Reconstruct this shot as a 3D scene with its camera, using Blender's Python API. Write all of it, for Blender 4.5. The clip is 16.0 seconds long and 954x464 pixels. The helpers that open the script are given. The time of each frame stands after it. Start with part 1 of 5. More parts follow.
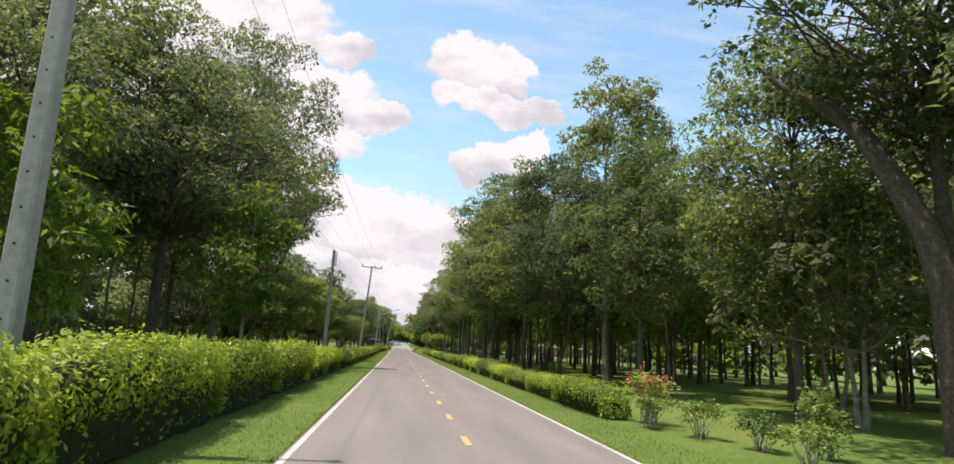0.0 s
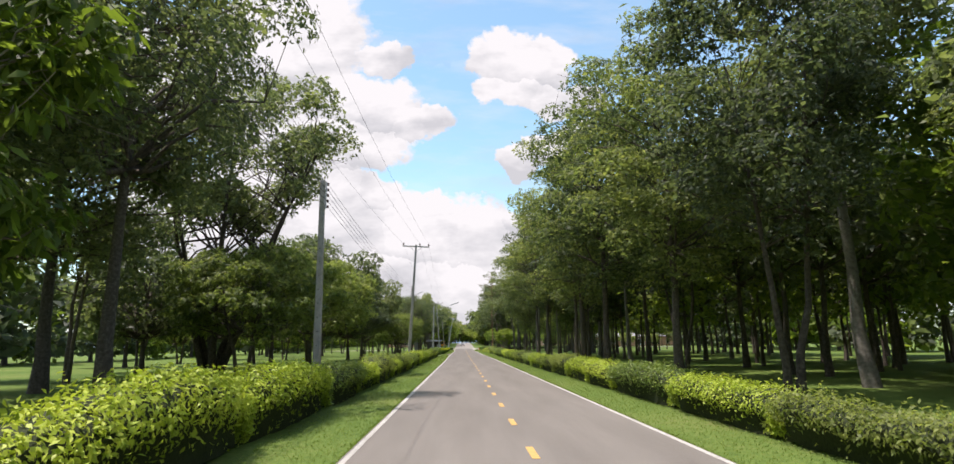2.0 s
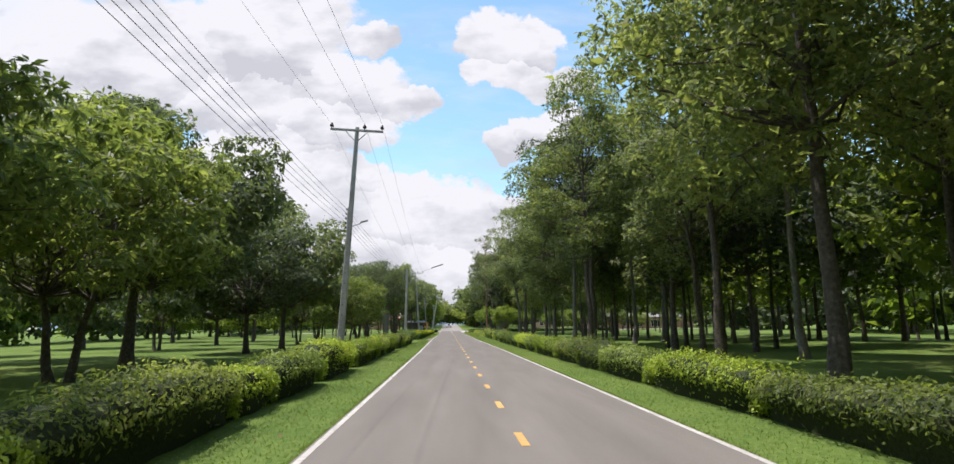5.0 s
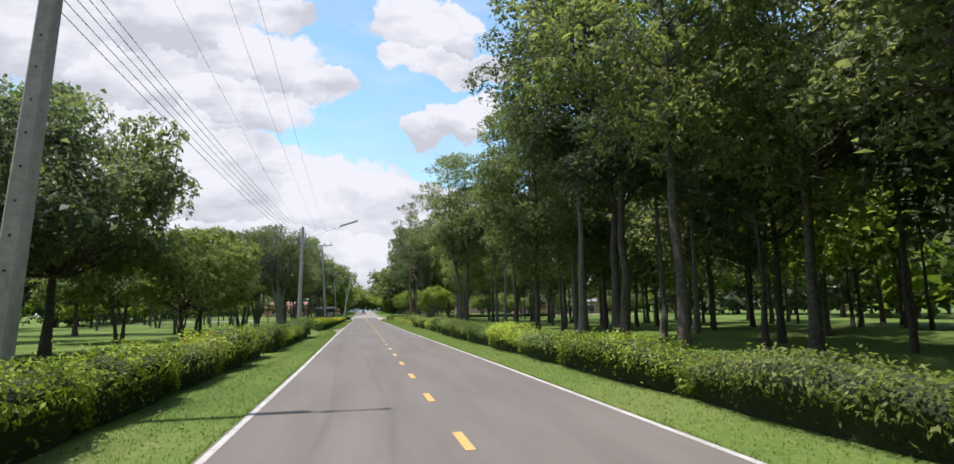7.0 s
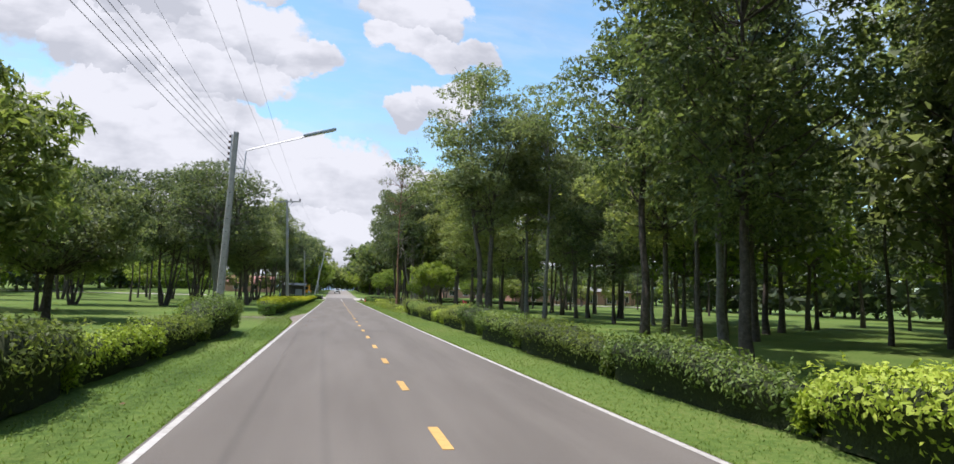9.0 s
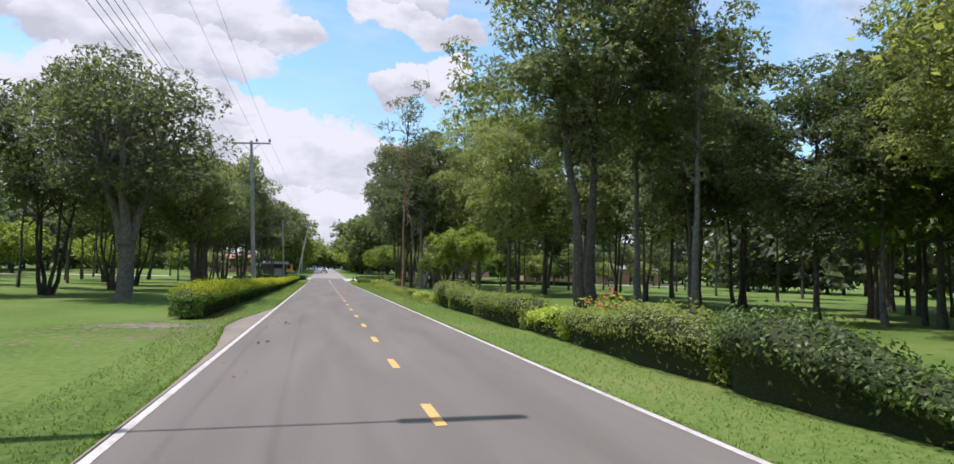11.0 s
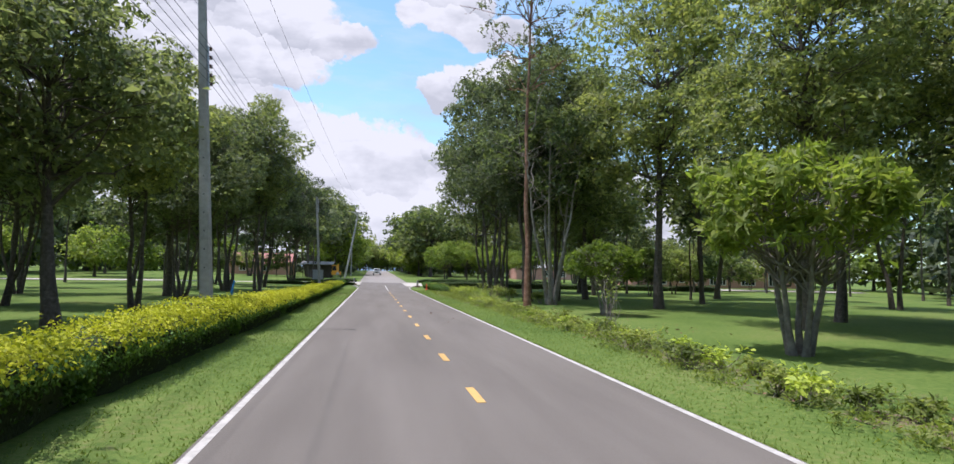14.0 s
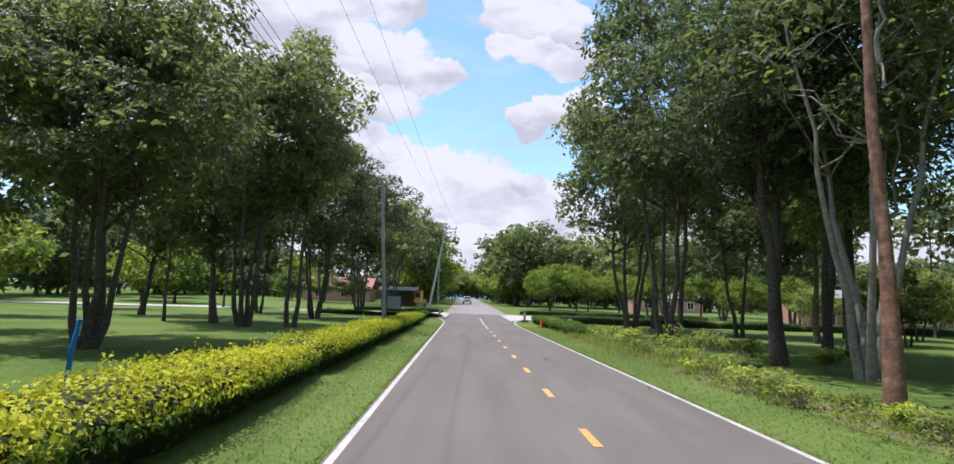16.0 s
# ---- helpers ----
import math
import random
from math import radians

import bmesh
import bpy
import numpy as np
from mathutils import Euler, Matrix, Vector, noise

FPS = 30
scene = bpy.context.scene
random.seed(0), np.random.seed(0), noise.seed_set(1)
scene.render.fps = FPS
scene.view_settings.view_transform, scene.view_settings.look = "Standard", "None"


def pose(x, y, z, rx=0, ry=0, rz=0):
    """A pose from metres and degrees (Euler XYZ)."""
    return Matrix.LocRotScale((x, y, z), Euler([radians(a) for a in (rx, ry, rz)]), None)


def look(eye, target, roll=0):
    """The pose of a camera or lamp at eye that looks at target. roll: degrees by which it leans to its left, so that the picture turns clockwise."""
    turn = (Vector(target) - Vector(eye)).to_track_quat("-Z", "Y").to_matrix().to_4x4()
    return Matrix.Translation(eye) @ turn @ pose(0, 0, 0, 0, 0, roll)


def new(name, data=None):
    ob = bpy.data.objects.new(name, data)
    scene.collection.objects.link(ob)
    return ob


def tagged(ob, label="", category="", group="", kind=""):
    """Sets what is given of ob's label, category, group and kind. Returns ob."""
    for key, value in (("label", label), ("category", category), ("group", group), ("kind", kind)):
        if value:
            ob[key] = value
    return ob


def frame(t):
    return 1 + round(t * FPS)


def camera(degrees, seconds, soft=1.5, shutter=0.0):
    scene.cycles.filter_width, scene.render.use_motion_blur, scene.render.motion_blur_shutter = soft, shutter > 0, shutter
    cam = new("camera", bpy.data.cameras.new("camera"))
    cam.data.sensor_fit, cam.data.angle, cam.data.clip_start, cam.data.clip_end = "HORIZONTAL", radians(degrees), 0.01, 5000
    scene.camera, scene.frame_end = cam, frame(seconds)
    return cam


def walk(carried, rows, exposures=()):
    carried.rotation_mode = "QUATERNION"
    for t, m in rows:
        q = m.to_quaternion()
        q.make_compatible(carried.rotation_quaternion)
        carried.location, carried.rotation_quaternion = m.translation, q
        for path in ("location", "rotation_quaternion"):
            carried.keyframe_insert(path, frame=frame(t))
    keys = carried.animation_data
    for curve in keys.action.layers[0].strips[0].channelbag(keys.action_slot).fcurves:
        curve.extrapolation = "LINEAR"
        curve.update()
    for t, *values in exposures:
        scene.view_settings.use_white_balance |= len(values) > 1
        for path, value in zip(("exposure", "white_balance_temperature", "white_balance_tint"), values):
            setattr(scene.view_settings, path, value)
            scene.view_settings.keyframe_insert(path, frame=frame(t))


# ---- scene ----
cam = camera(77.2, 16.0, soft=1.5)

PATH = [
    (0, (-1.475, -0.217, 1.778), (-1.243, 1.732, 2.162), 3.3),
    (0.5, (-1.383, 5.32, 1.72), (-1.279, 7.287, 2.07), 2.8),
    (1, (-1.356, 10.777, 1.741), (-1.303, 12.748, 2.078), 2.2),
    (1.5, (-1.238, 16.083, 1.741), (-1.197, 18.05, 2.096), 0.2),
    (2, (-1.162, 21.601, 1.777), (-1.107, 23.566, 2.147), -0.8),
    (2.5, (-1.111, 27.105, 1.69), (-1.053, 29.074, 2.034), -0.4),
    (3, (-1.164, 32.62, 1.687), (-1.165, 34.589, 2.039), 1.2),
    (3.5, (-1.083, 38.058, 1.696), (-1.1, 40.022, 2.072), -0.1),
    (6, (-1.166, 65.721, 1.673), (-0.917, 67.687, 1.942), -2.2),
    (6.5, (-1.224, 71.12, 1.611), (-0.896, 73.075, 1.878), -2.9),
    (7, (-1.274, 76.277, 1.619), (-0.897, 78.224, 1.882), -1.0),
    (7.5, (-1.276, 81.504, 1.626), (-0.867, 83.443, 1.899), 0.5),
    (8, (-1.279, 86.661, 1.669), (-0.867, 88.605, 1.898), 1.1),
    (8.5, (-1.268, 91.846, 1.648), (-0.837, 93.786, 1.871), 1.6),
    (11, (-1.327, 116.981, 1.634), (-0.83, 118.912, 1.779), 1.4),
    (11.5, (-1.351, 122.078, 1.6), (-0.884, 124.017, 1.744), 2.6),
    (12, (-1.38, 127.156, 1.549), (-0.887, 129.09, 1.683), 3.3),
    (12.5, (-1.408, 132.118, 1.638), (-0.926, 134.052, 1.801), 2.9),
    (13, (-1.426, 137.145, 1.657), (-0.969, 139.085, 1.818), 2.6),
    (13.5, (-1.48, 142.258, 1.771), (-1.099, 144.215, 1.931), 1.3),
    (14, (-1.535, 147.184, 1.759), (-1.198, 149.15, 1.903), 1.2),
    (14.5, (-1.627, 152.202, 1.796), (-1.319, 154.171, 1.954), 0.7),
    (15, (-1.69, 157.433, 1.819), (-1.547, 159.42, 1.995), 1.8),
    (15.5, (-1.721, 162.666, 1.767), (-1.644, 164.651, 2.002), 2.0),
    (16, (-1.813, 167.641, 1.779), (-1.772, 169.627, 2.011), 2.1),
]
walk(cam, [(t, look(eye, target, roll)) for t, eye, target, roll in PATH], [(0.0, 0.76, 6600, 23), (3.5, 0.72, 6350, 20), (6.0, 0.67, 6150, 20), (8.5, 0.63, 6050, 20), (11.0, 0.6, 5980, 23), (16.0, 0.65, 5860, 24)])

# ---- world, sun, exposure ----
SUN_EL, SUN_AZ = radians(73), radians(183)      # height over the horizon; the way the light comes from, from +x


def links(nt, *pairs):
    for a, b in pairs:
        nt.links.new(a, b)


def node(nt, kind, **vals):
    n = nt.nodes.new(kind)
    for k, v in vals.items():
        if k in n.inputs:
            n.inputs[k].default_value = v
    return n


def math_node(nt, op, a, b=None):
    n = nt.nodes.new("ShaderNodeMath")
    n.operation = op
    for i, v in enumerate((a, b)):
        if v is None:
            continue
        if isinstance(v, (int, float)):
            n.inputs[i].default_value = v
        else:
            nt.links.new(v, n.inputs[i])
    return n.outputs[0]


def build_world():
    w = bpy.data.worlds.new("sky")
    w.use_nodes = True
    scene.world = w
    nt = w.node_tree
    nt.nodes.clear()
    out = nt.nodes.new("ShaderNodeOutputWorld")
    bg = node(nt, "ShaderNodeBackground", Strength=SKY_STRENGTH)
    sky = nt.nodes.new("ShaderNodeTexSky")
    sky.sky_type = "NISHITA"
    sky.sun_disc = False
    sky.sun_elevation = SUN_EL
    sky.sun_rotation = radians(90) - SUN_AZ
    sky.air_density, sky.dust_density, sky.ozone_density = 1.0, 1.2, 0.6
    tc = nt.nodes.new("ShaderNodeTexCoord")
    sep = nt.nodes.new("ShaderNodeSeparateXYZ")
    nt.links.new(tc.outputs["Generated"], sep.inputs[0])
    # slopes of the view direction: u across, v up, for the clouds ahead
    y = math_node(nt, "MAXIMUM", sep.outputs[1], 0.05)
    u = math_node(nt, "DIVIDE", sep.outputs[0], y)
    v = math_node(nt, "DIVIDE", sep.outputs[2], y)
    uv = nt.nodes.new("ShaderNodeCombineXYZ")
    links(nt, (u, uv.inputs[0]), (v, uv.inputs[1]))
    # billows: the outline of every heap is pushed about
    billow = node(nt, "ShaderNodeTexNoise", Scale=13.0, Detail=9.0, Roughness=0.6)
    nt.links.new(uv.outputs[0], billow.inputs["Vector"])
    tint = nt.nodes.new("ShaderNodeSeparateColor")
    nt.links.new(billow.outputs["Color"], tint.inputs[0])
    pu = math_node(nt, "ADD", u, math_node(nt, "MULTIPLY", math_node(nt, "SUBTRACT", tint.outputs[0], 0.5), 0.15))
    pv = math_node(nt, "ADD", v, math_node(nt, "MULTIPLY", math_node(nt, "SUBTRACT", tint.outputs[1], 0.5), 0.11))
    field = body = None
    # heaps of cumulus: centre u, v, half width, half height; nearer banks come later and stand before the others
    for bank in CLOUDS:
        near = side = None
        for cu, cv, ru, rv in bank:
            du = math_node(nt, "DIVIDE", math_node(nt, "SUBTRACT", pu, cu), ru)
            dv = math_node(nt, "DIVIDE", math_node(nt, "SUBTRACT", pv, cv), rv)
            d2 = math_node(nt, "ADD", math_node(nt, "MULTIPLY", du, du), math_node(nt, "MULTIPLY", dv, dv))
            f = math_node(nt, "SUBTRACT", 1.0, math_node(nt, "SQRT", d2))
            if near is None:
                near, side = f, dv
                continue
            over = math_node(nt, "GREATER_THAN", f, near)
            side = math_node(nt, "ADD", math_node(nt, "MULTIPLY", dv, over), math_node(nt, "MULTIPLY", side, math_node(nt, "SUBTRACT", 1.0, over)))
            near = math_node(nt, "MAXIMUM", near, f)
        if field is None:
            field, body = near, side
        else:
            over = math_node(nt, "GREATER_THAN", near, 0.02)
            body = math_node(nt, "ADD", math_node(nt, "MULTIPLY", side, over), math_node(nt, "MULTIPLY", body, math_node(nt, "SUBTRACT", 1.0, over)))
            field = math_node(nt, "MAXIMUM", field, near)
    ahead = nt.nodes.new("ShaderNodeMapRange")
    ahead.inputs["From Min"].default_value, ahead.inputs["From Max"].default_value = -0.03, 0.12
    nt.links.new(field, ahead.inputs["Value"])
    # scattered cloud over the rest of the sky
    far = node(nt, "ShaderNodeTexNoise", Scale=3.2, Detail=7.0, Roughness=0.56)
    nt.links.new(tc.outputs["Generated"], far.inputs["Vector"])
    rest = nt.nodes.new("ShaderNodeMapRange")
    rest.inputs["From Min"].default_value, rest.inputs["From Max"].default_value = 0.50, 0.60
    nt.links.new(far.outputs["Fac"], rest.inputs["Value"])
    front = nt.nodes.new("ShaderNodeMapRange")
    front.inputs["From Min"].default_value, front.inputs["From Max"].default_value = 0.55, 0.75
    nt.links.new(sep.outputs[1], front.inputs["Value"])
    mask = nt.nodes.new("ShaderNodeMix")
    links(nt, (front.outputs[0], mask.inputs["Factor"]), (rest.outputs[0], mask.inputs["A"]), (ahead.outputs[0], mask.inputs["B"]))
    # cloud body: white tops, grey-blue folds
    fold = node(nt, "ShaderNodeTexNoise", Scale=6.0, Detail=5.0, Roughness=0.55)
    shift = nt.nodes.new("ShaderNodeMapping")
    shift.inputs["Location"].default_value = (0.3, 0.045, 0.0)
    shift.inputs["Scale"].default_value = (1.0, 2.0, 1.0)
    links(nt, (uv.outputs[0], shift.inputs[0]), (shift.outputs[0], fold.inputs["Vector"]))
    ramp = nt.nodes.new("ShaderNodeValToRGB")
    e = ramp.color_ramp.elements
    e[0].position, e[0].color = 0.36, (0.67, 0.70, 0.705, 1)
    e[1].position, e[1].color = 0.55, (0.98, 1.0, 0.97, 1)
    lit = math_node(nt, "ADD", math_node(nt, "MULTIPLY", math_node(nt, "MULTIPLY", body, front.outputs[0]), 0.10), fold.outputs["Fac"])
    nt.links.new(lit, ramp.inputs[0])
    white = nt.nodes.new("ShaderNodeMix")
    white.data_type, white.blend_type = "RGBA", "MULTIPLY"
    white.inputs["Factor"].default_value = 1.0
    white.inputs["B"].default_value = (CLOUD_GAIN, CLOUD_GAIN, CLOUD_GAIN, 1)
    nt.links.new(ramp.outputs[0], white.inputs["A"])
    haze = nt.nodes.new("ShaderNodeMix")
    haze.data_type = "RGBA"
    air = nt.nodes.new("ShaderNodeMix")
    air.data_type, air.blend_type = "RGBA", "MULTIPLY"
    air.inputs["Factor"].default_value = 1.0
    air.inputs["B"].default_value = (0.96, 1.17, 1.02, 1)
    nt.links.new(sky.outputs[0], air.inputs["A"])
    # thin high veil over the blue
    stretch = nt.nodes.new("ShaderNodeMapping")
    stretch.inputs["Rotation"].default_value = (0, 0, 0.5)
    stretch.inputs["Scale"].default_value = (2.2, 9.0, 1.0)
    wisp = node(nt, "ShaderNodeTexNoise", Scale=1.6, Detail=8.0, Roughness=0.6)
    links(nt, (uv.outputs[0], stretch.inputs[0]), (stretch.outputs[0], wisp.inputs["Vector"]))
    thin = nt.nodes.new("ShaderNodeMapRange")
    thin.inputs["From Min"].default_value, thin.inputs["From Max"].default_value = 0.45, 0.85
    thin.inputs["To Max"].default_value = 0.55
    nt.links.new(wisp.outputs["Fac"], thin.inputs["Value"])
    cover = math_node(nt, "MAXIMUM", mask.outputs[0], thin.outputs[0])
    links(nt, (cover, haze.inputs["Factor"]), (air.outputs["Result"], haze.inputs["A"]), (white.outputs["Result"], haze.inputs["B"]))
    links(nt, (haze.outputs["Result"], bg.inputs["Color"]), (bg.outputs[0], out.inputs[0]))


SKY_STRENGTH, CLOUD_GAIN = 0.15, 3.85
CLOUDS = [
    # the great cloud to the upper left, with its tongue
    [(-0.31, 0.53, 0.155, 0.15), (-0.18, 0.415, 0.125, 0.06), (-0.08, 0.388, 0.075, 0.034), (-0.20, 0.345, 0.115, 0.05), (-0.13, 0.50, 0.05, 0.03), (-0.30, 0.30, 0.15, 0.055),
     (-0.52, 0.47, 0.20, 0.12), (-0.36, 0.39, 0.12, 0.07), (-0.78, 0.45, 0.26, 0.18)],
    # the round cloud and the small one under it
    [(0.085, 0.50, 0.068, 0.062), (0.15, 0.50, 0.068, 0.052), (0.09, 0.438, 0.072, 0.034), (0.19, 0.428, 0.08, 0.034),
     (0.105, 0.316, 0.048, 0.036), (0.165, 0.335, 0.062, 0.032), (0.215, 0.355, 0.045, 0.030)],
    # the bank along the horizon
    [(-0.21, 0.215, 0.15, 0.088), (-0.06, 0.188, 0.12, 0.082), (0.035, 0.172, 0.11, 0.078), (0.12, 0.145, 0.12, 0.075), (-0.14, 0.262, 0.055, 0.036), (-0.05, 0.24, 0.04, 0.03), (0.095, 0.208, 0.045, 0.03),
     (-0.42, 0.21, 0.20, 0.10), (-0.1, 0.07, 0.6, 0.12), (0.5, 0.10, 0.4, 0.10)],
]
build_world()

sun = new("sun", bpy.data.lights.new("sun", "SUN"))
sun.data.energy, sun.data.angle, sun.data.color = 3.9, radians(0.6), (1.0, 0.95, 0.87)
to_sun = Vector((math.cos(SUN_AZ) * math.cos(SUN_EL), math.sin(SUN_AZ) * math.cos(SUN_EL), math.sin(SUN_EL)))
sun.matrix_world = look(to_sun * 60, (0, 0, 0))


# ---- materials ----
def material(name, ramp, scale=4.0, detail=6.0, rough=0.8, bump=0.3, bump_scale=40.0, spec=0.3, metal=0.0, big=0.0, per_object=0.0, island=0.0, translucent=0.0, stretch=None):
    """A principled surface whose colour runs over a noise; a second, larger noise stains it."""
    m = bpy.data.materials.new(name)
    m.use_nodes = True
    nt = m.node_tree
    nt.nodes.clear()
    out = nt.nodes.new("ShaderNodeOutputMaterial")
    p = node(nt, "ShaderNodeBsdfPrincipled", Roughness=rough, Metallic=metal)
    p.inputs["Specular IOR Level"].default_value = spec
    geo = nt.nodes.new("ShaderNodeNewGeometry")
    tex = node(nt, "ShaderNodeTexNoise", Scale=scale, Detail=detail, Roughness=0.6)
    nt.links.new(geo.outputs["Position"], tex.inputs["Vector"])
    fac = tex.outputs["Fac"]
    if big:
        wide = node(nt, "ShaderNodeTexNoise", Scale=big, Detail=3.0, Roughness=0.55)
        if stretch:
            along = nt.nodes.new("ShaderNodeMapping")
            along.inputs["Scale"].default_value = stretch
            links(nt, (geo.outputs["Position"], along.inputs[0]), (along.outputs[0], wide.inputs["Vector"]))
        else:
            nt.links.new(geo.outputs["Position"], wide.inputs["Vector"])
        fac = math_node(nt, "ADD", math_node(nt, "MULTIPLY", fac, 0.55), math_node(nt, "MULTIPLY", wide.outputs["Fac"], 0.45))
    if island:
        fac = math_node(nt, "ADD", math_node(nt, "MULTIPLY", fac, 1 - island), math_node(nt, "MULTIPLY", geo.outputs["Random Per Island"], island))
    if per_object:
        info = nt.nodes.new("ShaderNodeObjectInfo")
        fac = math_node(nt, "ADD", fac, math_node(nt, "MULTIPLY", math_node(nt, "SUBTRACT", info.outputs["Random"], 0.5), per_object))
    cr = nt.nodes.new("ShaderNodeValToRGB")
    els = cr.color_ramp.elements
    while len(els) < len(ramp):
        els.new(0.5)
    for el, (pos, col) in zip(els, ramp):
        el.position, el.color = pos, (*col, 1)
    nt.links.new(fac, cr.inputs[0])
    nt.links.new(cr.outputs[0], p.inputs["Base Color"])
    if bump:
        fine = node(nt, "ShaderNodeTexNoise", Scale=bump_scale, Detail=4.0)
        nt.links.new(geo.outputs["Position"], fine.inputs["Vector"])
        b = node(nt, "ShaderNodeBump", Strength=bump, Distance=0.02)
        links(nt, (fine.outputs["Fac"], b.inputs["Height"]), (b.outputs[0], p.inputs["Normal"]))
    shader = p.outputs[0]
    if translucent:
        t = nt.nodes.new("ShaderNodeBsdfTranslucent")
        tint = nt.nodes.new("ShaderNodeMix")
        tint.data_type, tint.blend_type = "RGBA", "MULTIPLY"
        tint.inputs["Factor"].default_value = 1.0
        tint.inputs["B"].default_value = (1.35, 1.42, 0.72, 1)
        mix = node(nt, "ShaderNodeMixShader", Fac=translucent)
        links(nt, (cr.outputs[0], tint.inputs["A"]), (tint.outputs["Result"], t.inputs["Color"]))
        links(nt, (shader, mix.inputs[1]), (t.outputs[0], mix.inputs[2]))
        shader = mix.outputs[0]
    nt.links.new(shader, out.inputs[0])
    return m


def leafy(name, dark, mid, light, translucent=0.54, rough=0.52, spec=0.3):
    return material(name, [(0.2, dark), (0.5, mid), (0.82, light)], scale=0.8, detail=3, rough=rough, bump=0, spec=spec, island=0.34, per_object=0.42, translucent=translucent)


ASPHALT = material("asphalt", [(0.32, (0.136, 0.122, 0.106)), (0.5, (0.180, 0.163, 0.143)), (0.7, (0.238, 0.217, 0.192))], scale=60, rough=0.85, bump=0.35, bump_scale=120, big=1.0, spec=0.25, stretch=(1.1, 0.12, 1.0))
nt = ASPHALT.node_tree
bsdf = next(n for n in nt.nodes if n.type == "BSDF_PRINCIPLED")
where = nt.nodes.new("ShaderNodeSeparateXYZ")
nt.links.new(nt.nodes.new("ShaderNodeNewGeometry").outputs["Position"], where.inputs[0])
far_share = nt.nodes.new("ShaderNodeMapRange")          # the coat gets gradually darker past the first stretch
for k, v in (("From Min", 20.0), ("From Max", 105.0), ("To Min", 0.0), ("To Max", 1.0)):
    far_share.inputs[k].default_value = v
deeper = nt.nodes.new("ShaderNodeMix")
deeper.data_type, deeper.blend_type = "RGBA", "MULTIPLY"
deeper.inputs["B"].default_value = (0.77, 0.755, 0.73, 1)
links(nt, (where.outputs[1], far_share.inputs["Value"]), (far_share.outputs[0], deeper.inputs["Factor"]), (bsdf.inputs["Base Color"].links[0].from_socket, deeper.inputs["A"]), (deeper.outputs["Result"], bsdf.inputs["Base Color"]))
WHITE_PAINT = material("white_paint", [(0.3, (0.25, 0.232, 0.20)), (0.47, (0.40, 0.38, 0.34)), (0.65, (0.52, 0.50, 0.455))], scale=9, rough=0.7, bump=0.2, big=1.2)
YELLOW_PAINT = material("yellow_paint", [(0.3, (0.40, 0.245, 0.08)), (0.6, (0.56, 0.345, 0.11))], scale=10, rough=0.7, bump=0.2, per_object=0.2)
LAWN = material("lawn", [(0.33, (0.043, 0.077, 0.016)), (0.44, (0.076, 0.125, 0.025)), (0.53, (0.108, 0.158, 0.034)), (0.615, (0.142, 0.168, 0.048)), (0.69, (0.200, 0.170, 0.090))], scale=9, detail=8, rough=0.9, bump=0.8, bump_scale=45, big=0.16, spec=0.1)
WORN = material("worn_verge", [(0.38, (0.075, 0.128, 0.020)), (0.47, (0.110, 0.140, 0.035)), (0.54, (0.160, 0.125, 0.075)), (0.68, (0.230, 0.175, 0.115))], scale=7, rough=0.95, bump=0.7, big=0.9)
BLADES = material("grass_blades", [(0.25, (0.125, 0.185, 0.034)), (0.6, (0.178, 0.242, 0.048)), (0.9, (0.245, 0.285, 0.075))], scale=1.0, rough=0.6, bump=0, island=0.5, translucent=0.35)
DIRT = material("dirt", [(0.3, (0.150, 0.126, 0.098)), (0.7, (0.255, 0.218, 0.175))], scale=6, rough=0.95, bump=0.6, big=0.6)
DUST = material("dusty_asphalt", [(0.3, (0.19, 0.172, 0.150)), (0.7, (0.275, 0.25, 0.222))], scale=30, rough=0.92, bump=0.35, big=0.5)
SAND = material("pale_gravel", [(0.3, (0.32, 0.29, 0.25)), (0.7, (0.46, 0.42, 0.37))], scale=25, rough=0.95, bump=0.4, big=0.4)
CONCRETE = material("concrete", [(0.3, (0.24, 0.23, 0.21)), (0.55, (0.36, 0.345, 0.32)), (0.75, (0.44, 0.42, 0.39))], scale=7, rough=0.85, bump=0.4, big=0.9)
BARK_DARK = material("dark_bark", [(0.3, (0.046, 0.036, 0.029)), (0.6, (0.111, 0.091, 0.072)), (0.8, (0.195, 0.169, 0.137))], scale=9, rough=0.9, bump=0.9, bump_scale=22, per_object=0.15)
BARK_PALE = material("pale_bark", [(0.3, (0.16, 0.135, 0.11)), (0.6, (0.27, 0.24, 0.20)), (0.8, (0.36, 0.33, 0.28))], scale=6, rough=0.85, bump=0.6, bump_scale=26)
BARK_RED = material("red_brown_bark", [(0.3, (0.10, 0.05, 0.03)), (0.55, (0.22, 0.12, 0.075)), (0.75, (0.33, 0.24, 0.17))], scale=5, rough=0.9, bump=0.8, bump_scale=24)
LEAF_DARK = leafy("dark_leaves", (0.048, 0.064, 0.044), (0.112, 0.138, 0.078), (0.225, 0.252, 0.125))
LEAF_MID = leafy("mid_green_leaves", (0.056, 0.078, 0.044), (0.145, 0.180, 0.074), (0.315, 0.330, 0.125))
